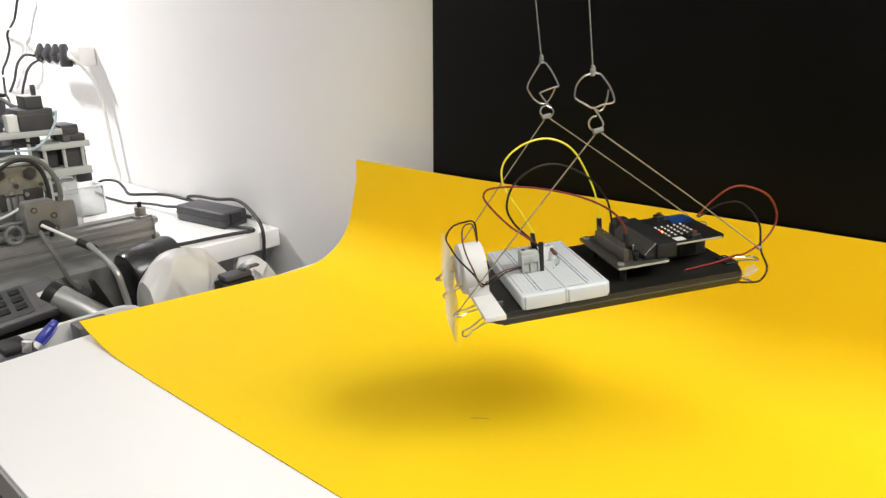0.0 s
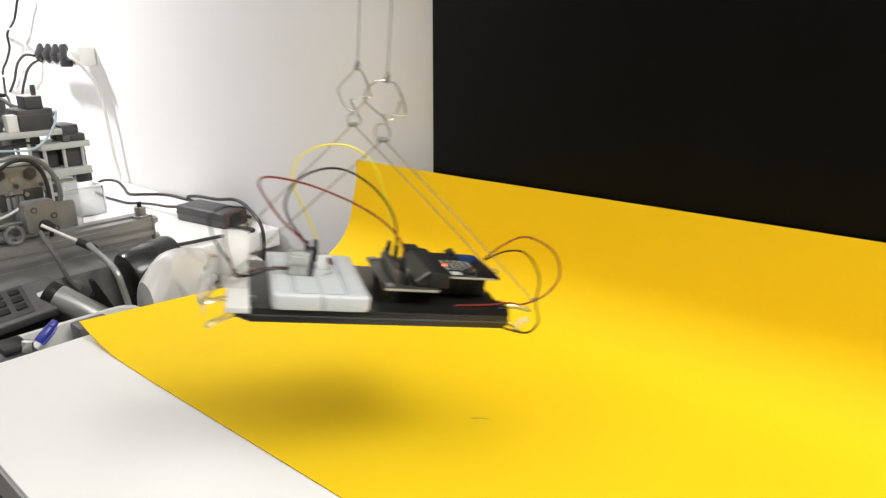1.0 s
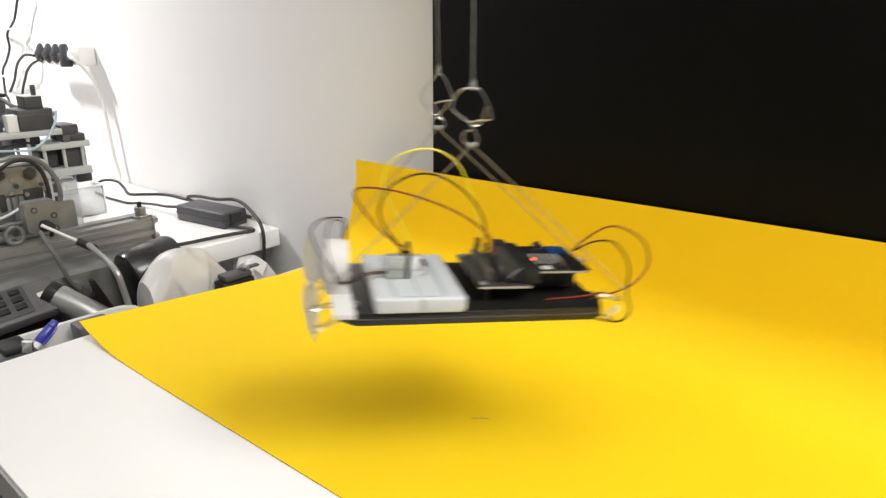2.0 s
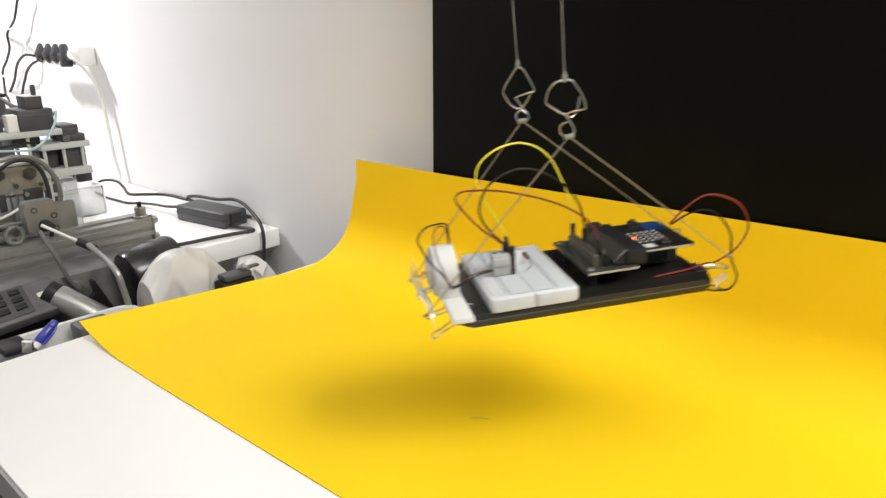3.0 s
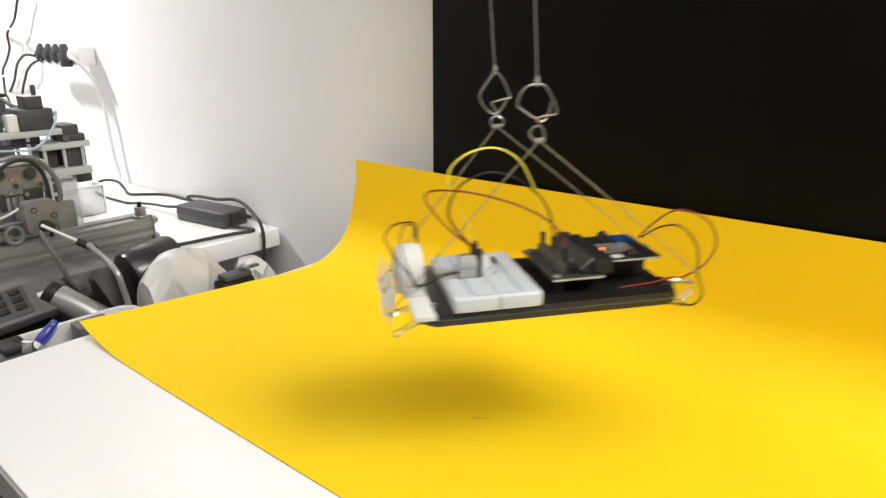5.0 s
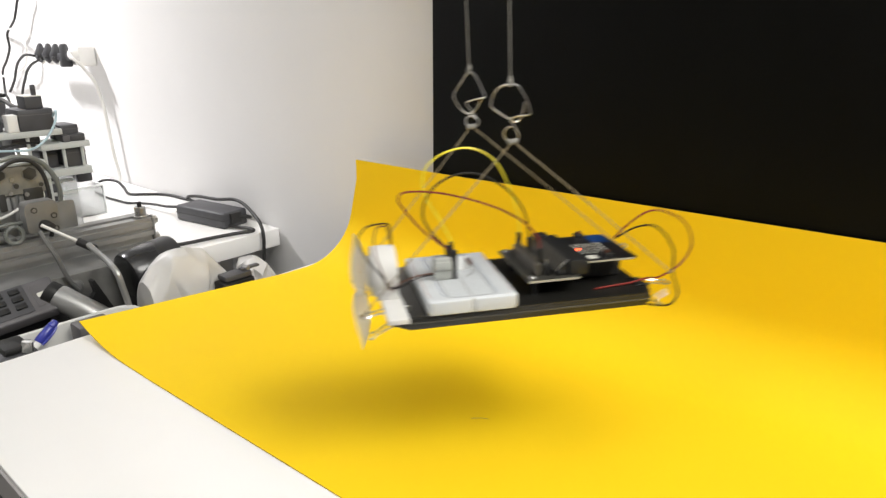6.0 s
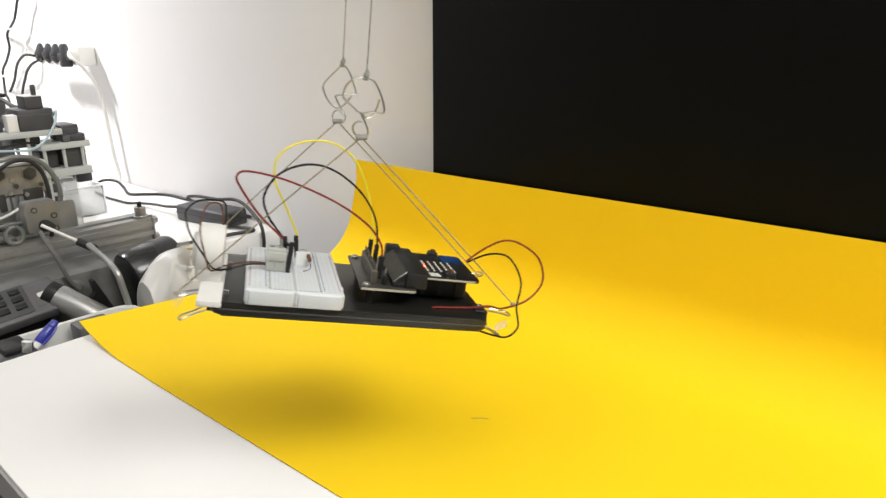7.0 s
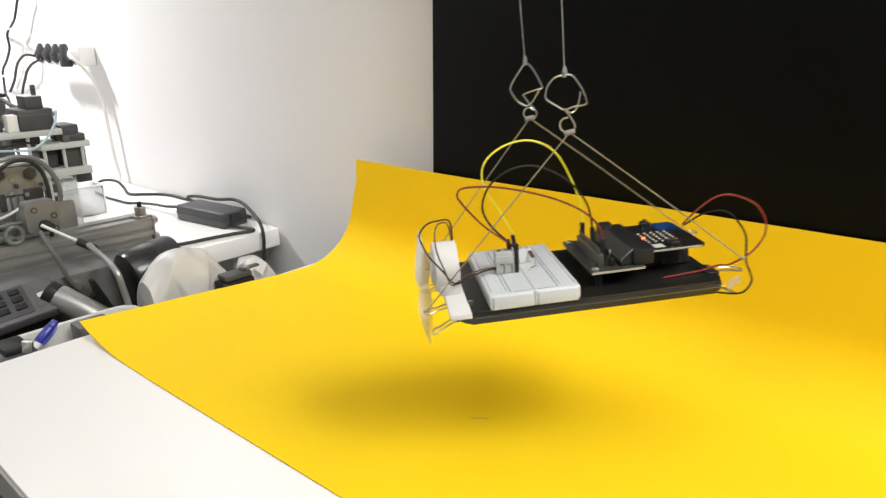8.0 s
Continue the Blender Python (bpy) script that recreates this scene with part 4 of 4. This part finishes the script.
# ---- wall sockets and plugs ----
def wall_sockets():
    s = thing("wall_socket", "white wall socket with a white plug and cable", "socket", pose(-1.405, WALL_Y, 0.997))
    part("socket_box", box(-0.060, -0.012, -0.034, 0, -0.019, 0.019, 0.004, 3), SOCKET, s, "white plug-in timer box")
    part("plug", cylinder((-0.020, -0.034, 0.004), (-0.018, -0.048, 0.003), 0.013, 0.009, 20, 1.0, 0.003), SOCKET, s)
    part("plug_cable", tube([(-0.018, -0.046, 0.003), (-0.006, -0.046, -0.004), (0.000, -0.034, -0.020), (0.005, -0.019, -0.046), (0.012, -0.015, -0.070), (0.021, -0.014, -0.102), (0.027, -0.014, -0.140), (0.032, -0.014, -0.185), (0.042, -0.013, -0.230), (0.05, -0.02, -0.243)], 0.0034, 1.0, 10), WIRE_WHITE, s, "white cable running down the wall")
    p = thing("plug_adapter", "black multi-socket adapter with plugs beside the wall socket", "socket adapter", pose(-1.486, WALL_Y - 0.032, 0.9965))
    part("adapter_body", box(-0.118, 0.060, -0.016, 0, -0.009, 0.006, 0.004, 3), MOTOR_BLACK, p)
    for x in (-0.088, -0.046, -0.008):
        part("plug", cylinder((x, -0.013, 0.0), (x + 0.003, -0.013, 0.024), 0.013, 0.0035, 16, 1.0, 0.002), MOTOR_BLACK, p, "black cone-shaped plug")
        part("plug_skirt", cylinder((x, -0.013, -0.004), (x + 0.004, -0.013, -0.014), 0.011, 0.005, 12, 1.0, 0.002), MOTOR_BLACK, p)
    part("end_plug", cylinder((0.036, -0.013, -0.020), (0.034, -0.013, 0.024), 0.012, 0.007, 18, 1.0, 0.004), MOTOR_BLACK, p)
    part("white_rim", box(-0.09, 0.02, -0.014, -0.002, -0.018, -0.0095, 0.002), SOCKET, p, "pale rim under the adapter")
    for pts in ([(-0.06, -0.036, 0.0), (-0.097, -0.040, 0.001), (-0.136, -0.040, -0.011), (-0.162, -0.040, -0.027), (-0.187, -0.040, -0.053), (-0.212, -0.045, -0.079)], [(-0.02, -0.036, -0.004), (-0.066, -0.040, -0.016), (-0.100, -0.040, -0.030), (-0.122, -0.040, -0.048), (-0.140, -0.042, -0.069), (-0.143, -0.045, -0.088)]):
        part("plug_cord", tube(pts, 0.0027, 1.0, 8), BLACK_SOFT, p, "black cord")


wall_sockets()
cable("hanging_cable", "thin grey cable hanging down the wall", [(-1.66, 0.58, 1.30), (-1.683, 0.578, 1.143), (-1.718, 0.575, 1.11), (-1.76, 0.575, 1.069), (-1.821, 0.575, 1.039), (-1.824, 0.575, 1.008), (-1.86, 0.575, 0.978), (-1.9, 0.575, 0.954), (-1.908, 0.575, 0.927), (-1.896, 0.57, 0.9), (-1.864, 0.565, 0.882), (-1.80, 0.54, 0.85), (-1.70, 0.48, 0.80), (-1.66, 0.44, 0.7545)], 0.0027, BLACK_SOFT)
cable("white_loop_cable", "pale cable looping beside the plugs", [(-1.90, 0.58, 1.06), (-1.858, 0.575, 1.058), (-1.797, 0.575, 1.049), (-1.745, 0.575, 1.033), (-1.72, 0.575, 1.009), (-1.73, 0.575, 0.984), (-1.766, 0.575, 0.962), (-1.847, 0.575, 0.947), (-1.92, 0.575, 0.941), (-2.02, 0.57, 0.95)], 0.0028, WIRE_WHITE)
cable("bundle_cable", "black cable dropping behind the motors", [(-1.36, 0.34, 0.950), (-1.25, 0.36, 0.943), (-1.14, 0.352, 0.935), (-1.06, 0.345, 0.945)], 0.0034, BLACK_SOFT)
cable("bundle_cable", "black cable dropping behind the motors", [(-1.34, 0.33, 0.930), (-1.24, 0.335, 0.925), (-1.14, 0.332, 0.918), (-1.055, 0.328, 0.922)], 0.0030, BLACK_SOFT)
box_ = thing("control_box", "charcoal control box behind the acrylic tower", "control box", pose(-1.32, 0.36, 0.75))
part("case", box(-0.07, 0.05, -0.08, 0.02, 0.0, 0.19, 0.006, 2), MOTOR_BLACK, box_)
part("lid", box(-0.072, 0.052, -0.082, 0.022, 0.19, 0.196, 0.002), BLACK, box_)
part("cable_gland", cylinder((0.02, -0.03, 0.196), (0.02, -0.03, 0.225), 0.010, seg=14, bevel=0.002), SOCKET, box_, "white cable gland")


# ---- the low cabinet between the desks and what stands on it ----
LOW = 0.655
cab = thing("low_cabinet", "grey low cabinet standing between the two desks", "cabinet", pose(-0.759, 0.26, 0))
part("cabinet_body", box(-0.083, 0.083, -0.26, 0.31, 0.0, LOW - 0.012, 0.002), GREY_CASE, cab)
part("cabinet_top", box(-0.083, 0.083, -0.26, 0.31, LOW - 0.0115, LOW, 0.002), ALU_DARK, cab)

tray = thing("white_tray", "white plastic tray holding a pen and odd parts", "tray", pose(-0.716, 0.185, LOW))


def tray_shell():
    bm = bmesh.new()
    loops = []
    for inset, z in ((0.006, 0.0), (0.0, 0.078), (-0.003, 0.0805), (-0.003, 0.083), (0.0025, 0.083), (0.0035, 0.078), (0.009, 0.004)):
        loop = []
        hx, hy, r = 0.034 - inset, 0.125 - inset, 0.022
        for cx, cy, a0 in ((hx - r, hy - r, 0), (-hx + r, hy - r, 90), (-hx + r, -hy + r, 180), (hx - r, -hy + r, 270)):
            for i in range(7):
                a = radians(a0 + 15 * i)
                loop.append(bm.verts.new((cx + r * math.cos(a), cy + r * math.sin(a), z)))
        loops.append(loop)
    for p, q in zip(loops, loops[1:]):
        for k in range(len(p)):
            bm.faces.new((p[k], p[(k + 1) % len(p)], q[(k + 1) % len(q)], q[k]))
    bm.faces.new(loops[0][::-1])
    bm.faces.new(loops[-1])
    return bm


part("shell", tray_shell(), TRAY, tray)
pen = thing("ballpoint_pen", "white ballpoint pen with a blue cap in the tray", "pen")
a_, b_ = Vector((-0.712, 0.125, 0.672)), Vector((-0.722, 0.222, 0.754))
along = b_ - a_
part("barrel", cylinder(a_, a_ + along * 0.80, 0.0040, seg=12, bevel=0.0006), WIRE_WHITE, pen)
part("cap", cylinder(a_ + along * 0.79, b_ - along * 0.06, 0.0056, 0.0050, 14, 1.0, 0.001), BLUE_PEN, pen, "blue pen cap")
part("cap_tip", cylinder(b_ - along * 0.06, b_, 0.0050, 0.0030, 14, 1.0, 0.001), BLUE_PEN, pen)
part("clip", tube([a_ + along * 0.95 + Vector((0.006, 0.002, 0)), a_ + along * 0.88 + Vector((0.008, 0.003, 0)), a_ + along * 0.78 + Vector((0.007, 0.002, 0))], 0.0013, 1.0, 8), BLUE_PEN, pen)
junk = thing("black_connector_block", "black connector block lying in the tray", "connector")
part("block", box(-0.738, -0.702, 0.160, 0.196, 0.659, 0.738, 0.004, 2), MOTOR_BLACK, junk)
part("slanted_face", box(-0.736, -0.704, 0.166, 0.190, 0.738, 0.746, 0.003, 2), BLACK, junk)
part("contact", cylinder((-0.708, 0.186, 0.738), (-0.706, 0.188, 0.748), 0.007, 0.005, 14, 1.0, 0.001), SOLDER, junk, "bright metal contact")
junk = thing("red_cap", "small dark red cap lying in the tray", "cap")
part("cap", cylinder((-0.715, 0.095, 0.659), (-0.715, 0.10, 0.716), 0.016, 0.013, 18, 1.0, 0.002), WIRE_RED, junk)
junk = thing("grey_wedge", "grey plastic wedge lying in the tray", "plastic part")
part("wedge", box(-0.730, -0.703, 0.236, 0.272, 0.659, 0.745, 0.003, 2), GREY_CASE, junk)


def keypad_device():
    d = thing("keypad_device", "grey handheld device with small black keys", "remote control", pose(-0.814, 0.222, 0.744, 8, 34, 0))
    part("case", box(-0.024, 0.024, -0.105, 0.035, -0.004, 0.012, 0.003, 3), GREY_CASE, d)
    part("dark_panel", box(-0.022, 0.018, -0.100, 0.005, 0.0115, 0.013, 0.0004), MOTOR_BLACK, d)
    for i in range(3):
        for j in range(4):
            k = part("key", box(-0.018 + i * 0.011, -0.011 + i * 0.011, -0.062 + j * 0.017, -0.051 + j * 0.017, 0.012, 0.0155, 0.0008), BLACK, d)
    part("label_plate", box(-0.016, 0.014, 0.010, 0.032, 0.0118, 0.0126), GREY_CASE, d)
    part("label_mark", box(-0.004, 0.002, 0.014, 0.026, 0.0125, 0.0129), LED_OFF, d)
    part("stand", box(-0.02, 0.016, -0.09, 0.02, -0.06, -0.003, 0.003), BLACK, d)


keypad_device()
m = thing("grey_motor", "grey metal gear motor lying beside the tray", "motor")
part("can", cylinder((-0.800, 0.252, 0.752), (-0.762, 0.284, 0.722), 0.0145, seg=32, bevel=0.002), ALU, m)
part("end_bell", cylinder((-0.808, 0.2453, 0.7583), (-0.7995, 0.2524, 0.7516), 0.0135, seg=32, bevel=0.002), BLACK, m, "black end bell")
part("motor_foot", box(-0.79, -0.77, 0.257, 0.28, LOW, 0.722, 0.003), BLACK, m)
m = thing("black_fin_bracket", "black curved plastic fin on the cabinet", "bracket")
bm = bmesh.new()
fin = [(0.283, 0.655), (0.318, 0.655), (0.314, 0.715), (0.306, 0.735), (0.296, 0.758), (0.292, 0.757), (0.295, 0.742), (0.285, 0.73)]
lo = [bm.verts.new((-0.812, y, z)) for y, z in fin]
hi = [bm.verts.new((-0.803, y, z)) for y, z in fin]
bm.faces.new(lo)
bm.faces.new(hi[::-1])
for i in range(len(fin)):
    bm.faces.new((lo[i], lo[(i + 1) % len(fin)], hi[(i + 1) % len(fin)], hi[i]))
part("fin", bm, BLACK, m)
m = thing("black_cylinder", "black glossy cylinder with rounded end beside the desk", "container")
part("barrel", cylinder((-0.795, 0.330, 0.7515), (-0.797, 0.398, 0.7615), 0.0335, seg=40, bevel=0.007), BLACK_GLOSS, m)
part("foot", box(-0.815, -0.775, 0.332, 0.39, LOW, 0.728, 0.004), BLACK, m)


def plastic_bag(name, label, ridge, x_mid, half, lean, seed):
    """A crumpled film bag: a few large flat folds drawn over a ridge line of (y, height) points."""
    rng = random.Random(seed)
    bm = bmesh.new()
    ys, zs = [p[0] for p in ridge], [p[1] for p in ridge]
    n, m_ = 8, 8
    grid = []
    for i in range(n + 1):
        y = ys[0] + (ys[-1] - ys[0]) * i / n
        top = float(np.interp(y, ys, zs))
        row = []
        for j in range(m_ + 1):
            a = math.pi * j / m_
            inner = 0 < j < m_ and 0 < i < n
            out = math.copysign(abs(math.cos(a)) ** 0.75, math.cos(a))
            fat = 0.75 + 0.25 * math.sin(math.pi * i / n)
            q = Vector((x_mid + half * fat * out + lean * math.sin(a), y, LOW + 0.001 + (top - LOW) * math.sin(a) ** 0.55))
            if inner:
                q += Vector((rng.uniform(-0.009, 0.007), rng.uniform(-0.006, 0.006), rng.uniform(-0.006, 0.002)))
            row.append(bm.verts.new(q))
        grid.append(row)
    for i in range(n):
        for j in range(m_):
            a, b, c, d = grid[i][j], grid[i + 1][j], grid[i + 1][j + 1], grid[i][j + 1]
            if rng.random() < 0.5:
                bm.faces.new((a, b, c))
                bm.faces.new((a, c, d))
            else:
                bm.faces.new((a, b, d))
                bm.faces.new((b, c, d))
    bm.faces.new(grid[0])
    bm.faces.new(grid[-1][::-1])
    bmesh.ops.subdivide_edges(bm, edges=bm.edges[:], cuts=3, use_grid_fill=True)
    bmesh.ops.smooth_vert(bm, verts=bm.verts[:], factor=0.5, use_axis_x=True, use_axis_y=True, use_axis_z=True)
    bm.normal_update()
    for v in bm.verts:
        v.co += v.normal * (noise.noise(v.co * 70 + Vector((seed, 0, 0))) * 0.0007)
        v.co.z = max(v.co.z, LOW)
    return tagged(mesh_object(name, bm, BAG), label, "bag", "crumpled plastic bags")


plastic_bag("plastic_bag", "crumpled white plastic bag on the low cabinet", [(0.322, 0.762), (0.328, 0.781), (0.336, 0.783), (0.350, 0.793), (0.364, 0.796), (0.380, 0.790), (0.392, 0.787), (0.400, 0.788), (0.413, 0.774), (0.434, 0.748), (0.448, 0.72)], -0.735, 0.036, 0.0, 3)
plastic_bag("plastic_bag", "small crumpled white plastic bag end", [(0.448, 0.725), (0.456, 0.747), (0.468, 0.758), (0.478, 0.760), (0.486, 0.750), (0.497, 0.722), (0.503, 0.70)], -0.737, 0.036, 0.0, 8)
m = thing("black_clamp", "black clamp lying beside the plastic bag", "clamp", pose(-0.694, 0.4215, LOW))
part("clamp_body", box(-0.012, 0.012, -0.027, 0.017, 0.0, 0.098, 0.003), BLACK, m)
part("clamp_jaw", box(-0.010, 0.010, -0.022, 0.014, 0.0985, 0.1055, 0.0015), MOTOR_BLACK, m)
part("clamp_lever", box(-0.004, 0.004, 0.004, 0.030, 0.1055, 0.1085, 0.001), MOTOR_BLACK, m)
part("clamp_pin", cylinder((-0.006, 0.012, 0.107), (0.006, 0.012, 0.107), 0.0032, seg=12, bevel=0.0005), ALU_DARK, m)
part("clamp_pad", box(-0.011, 0.0135, -0.010, -0.002, 0.080, 0.0915, 0.001), GREY_CASE, m)


# ---- motion ----
def motions():
    rows = [
        (0.0, pose(-0.1966, 0.3012, 0.8869, 0.19, -6.14, 51.24)),
        (0.1, pose(-0.1960, 0.3024, 0.8860, -1.03, -5.82, 53.51)),
        (0.2, pose(-0.2044, 0.2929, 0.8852, -2.16, -4.11, 55.69)),
        (0.3, pose(-0.2214, 0.2737, 0.8853, -2.55, -1.38, 56.85)),
        (0.4, pose(-0.2443, 0.2481, 0.8871, -2.03, 1.82, 56.75)),
        (0.5, pose(-0.2688, 0.2209, 0.8907, -0.93, 4.95, 55.90)),
        (0.6, pose(-0.2894, 0.1969, 0.8958, 0.29, 8.02, 55.35)),
        (0.7, pose(-0.3027, 0.1808, 0.8999, 0.91, 10.09, 55.38)),
        (0.8, pose(-0.3064, 0.1748, 0.9018, 0.71, 10.92, 55.99)),
        (0.9, pose(-0.3008, 0.1795, 0.9009, -0.13, 10.48, 56.67)),
        (1.0, pose(-0.2880, 0.1930, 0.8977, -1.10, 8.86, 56.69)),
        (1.1, pose(-0.2706, 0.2130, 0.8932, -1.73, 6.00, 55.70)),
        (1.2, pose(-0.2514, 0.2365, 0.8893, -1.52, 2.61, 53.71)),
        (1.3, pose(-0.2326, 0.2606, 0.8868, -0.59, -0.76, 51.40)),
        (1.4, pose(-0.2164, 0.2824, 0.8857, 0.46, -3.59, 49.75)),
        (1.5, pose(-0.2046, 0.2986, 0.8851, 0.99, -5.45, 49.49)),
        (1.6, pose(-0.2019, 0.3015, 0.8860, 1.19, -5.84, 48.34)),
        (1.7, pose(-0.2047, 0.3000, 0.8850, 0.32, -5.00, 50.20)),
        (1.8, pose(-0.2162, 0.2880, 0.8843, -0.42, -2.87, 51.83)),
        (1.9, pose(-0.2350, 0.2673, 0.8849, -0.52, 0.13, 52.52)),
        (2.0, pose(-0.2582, 0.2415, 0.8873, 0.05, 3.52, 52.32)),
        (2.1, pose(-0.2810, 0.2158, 0.8913, 0.94, 6.71, 51.86)),
        (2.2, pose(-0.2987, 0.1950, 0.8957, 1.56, 9.21, 51.88)),
        (2.3, pose(-0.3080, 0.1827, 0.8989, 1.49, 10.61, 52.80)),
        (2.4, pose(-0.3074, 0.1809, 0.8998, 0.66, 10.76, 54.39)),
        (2.5, pose(-0.2981, 0.1889, 0.8978, -0.65, 9.66, 55.97)),
        (2.6, pose(-0.2824, 0.2049, 0.8940, -1.84, 7.49, 56.74)),
        (2.7, pose(-0.2633, 0.2259, 0.8898, -2.34, 4.47, 56.25)),
        (2.8, pose(-0.2438, 0.2493, 0.8865, -1.88, 1.07, 54.66)),
        (2.9, pose(-0.2257, 0.2719, 0.8848, -0.75, -2.19, 52.72)),
        (3.0, pose(-0.2112, 0.2907, 0.8843, 0.41, -4.77, 51.40)),
        (3.1, pose(-0.2015, 0.3018, 0.8847, 1.04, -6.19, 51.20)),
        (3.2, pose(-0.1987, 0.3042, 0.8850, 0.85, -6.27, 52.19)),
        (3.3, pose(-0.2041, 0.2965, 0.8850, 0.24, -4.97, 53.64)),
        (3.4, pose(-0.2177, 0.2790, 0.8855, -0.19, -2.47, 54.61)),
        (3.5, pose(-0.2378, 0.2544, 0.8873, -0.04, 0.79, 54.65)),
        (3.6, pose(-0.2617, 0.2283, 0.8901, 0.49, 4.20, 53.99)),
        (3.7, pose(-0.2840, 0.2041, 0.8942, 1.11, 7.27, 53.28)),
        (3.8, pose(-0.3002, 0.1864, 0.8982, 1.32, 9.53, 53.19)),
        (3.9, pose(-0.3075, 0.1783, 0.9004, 0.79, 10.63, 53.96)),
        (4.0, pose(-0.3053, 0.1807, 0.9000, -0.42, 10.45, 55.22)),
        (4.1, pose(-0.2937, 0.1910, 0.8979, -1.75, 9.28, 56.38)),
        (4.2, pose(-0.2768, 0.2083, 0.8941, -2.74, 7.06, 56.49)),
        (4.3, pose(-0.2576, 0.2298, 0.8904, -2.84, 4.12, 55.25)),
        (4.4, pose(-0.2388, 0.2525, 0.8878, -1.95, 0.95, 53.02)),
        (4.5, pose(-0.2221, 0.2733, 0.8868, -0.49, -1.90, 50.70)),
        (4.6, pose(-0.2107, 0.2907, 0.8861, 0.81, -4.39, 48.35)),
        (4.7, pose(-0.2046, 0.3010, 0.8855, 1.29, -5.74, 47.49)),
        (4.8, pose(-0.2044, 0.3021, 0.8852, 0.78, -5.48, 48.64)),
        (4.9, pose(-0.2120, 0.2932, 0.8846, -0.15, -3.87, 50.26)),
        (5.0, pose(-0.2270, 0.2755, 0.8848, -0.88, -1.19, 51.43)),
        (5.1, pose(-0.2473, 0.2517, 0.8864, -1.00, 2.11, 51.80)),
        (5.2, pose(-0.2691, 0.2261, 0.8898, -0.63, 5.45, 51.61)),
        (5.3, pose(-0.2881, 0.2038, 0.8941, -0.16, 8.28, 51.55)),
        (5.4, pose(-0.3001, 0.1887, 0.8979, -0.05, 10.16, 52.15)),
        (5.5, pose(-0.3033, 0.1832, 0.8999, -0.53, 10.84, 53.48)),
        (5.6, pose(-0.2976, 0.1877, 0.8990, -1.51, 10.25, 54.98)),
        (5.7, pose(-0.2851, 0.2005, 0.8958, -2.51, 8.49, 55.83)),
        (5.8, pose(-0.2684, 0.2189, 0.8914, -2.95, 5.80, 55.37)),
        (5.9, pose(-0.2516, 0.2407, 0.8875, -2.16, 2.37, 54.52)),
        (6.0, pose(-0.2356, 0.2624, 0.8850, -0.49, -1.07, 52.83)),
        (6.1, pose(-0.2212, 0.2811, 0.8841, 1.32, -3.95, 50.26)),
        (6.2, pose(-0.2104, 0.2946, 0.8843, 2.56, -5.88, 48.99)),
        (6.3, pose(-0.2048, 0.3007, 0.8845, 2.69, -6.62, 49.45)),
        (6.4, pose(-0.2059, 0.2979, 0.8846, 1.80, -6.01, 51.26)),
        (6.5, pose(-0.2144, 0.2858, 0.8846, 0.55, -4.08, 53.43)),
        (6.6, pose(-0.2299, 0.2653, 0.8859, -0.61, -0.96, 54.83)),
        (6.7, pose(-0.2499, 0.2405, 0.8886, -1.07, 2.60, 55.30)),
        (6.8, pose(-0.2708, 0.2155, 0.8928, -0.96, 5.99, 55.12)),
        (6.9, pose(-0.2881, 0.1952, 0.8974, -0.71, 8.70, 54.89)),
        (7.0, pose(-0.2987, 0.1830, 0.9010, -0.75, 10.36, 55.02)),
        (7.1, pose(-0.2991, 0.1795, 0.9027, -1.35, 10.77, 56.30)),
        (7.2, pose(-0.2918, 0.1854, 0.9015, -2.24, 9.91, 57.21)),
        (7.3, pose(-0.2788, 0.1989, 0.8981, -2.91, 7.92, 57.02)),
        (7.4, pose(-0.2627, 0.2170, 0.8940, -2.85, 5.11, 55.31)),
        (7.5, pose(-0.2460, 0.2370, 0.8908, -1.78, 1.95, 52.32)),
        (7.6, pose(-0.2323, 0.2579, 0.8882, 0.14, -1.31, 48.04)),
        (7.7, pose(-0.2207, 0.2756, 0.8873, 1.89, -3.86, 44.70)),
        (7.8, pose(-0.2122, 0.2877, 0.8873, 2.56, -5.46, 43.39)),
        (7.9, pose(-0.2084, 0.2925, 0.8873, 1.76, -5.91, 44.39)),
        (8.0, pose(-0.2104, 0.2884, 0.8871, -0.21, -5.06, 47.04)),
    ]
    walk(rig, rows)
    for (string, foot), hook in zip(strings, HANG):
        swing = []
        for t, m in rows:
            way = (m.inverted() @ hook - foot).normalized()
            swing.append((t, Matrix.Translation(foot) @ Vector((0, 0, 1)).rotation_difference(way).to_matrix().to_4x4()))
        walk(string, swing)
    turns = []
    for i in range(241):
        turns.append((i / 30, Matrix.Translation(Vector((-35, 38, 4)) * MM) @ pose(0, 0, 0, (i * 87) % 360, 0, 0)))
    walk(prop, turns)


motions()
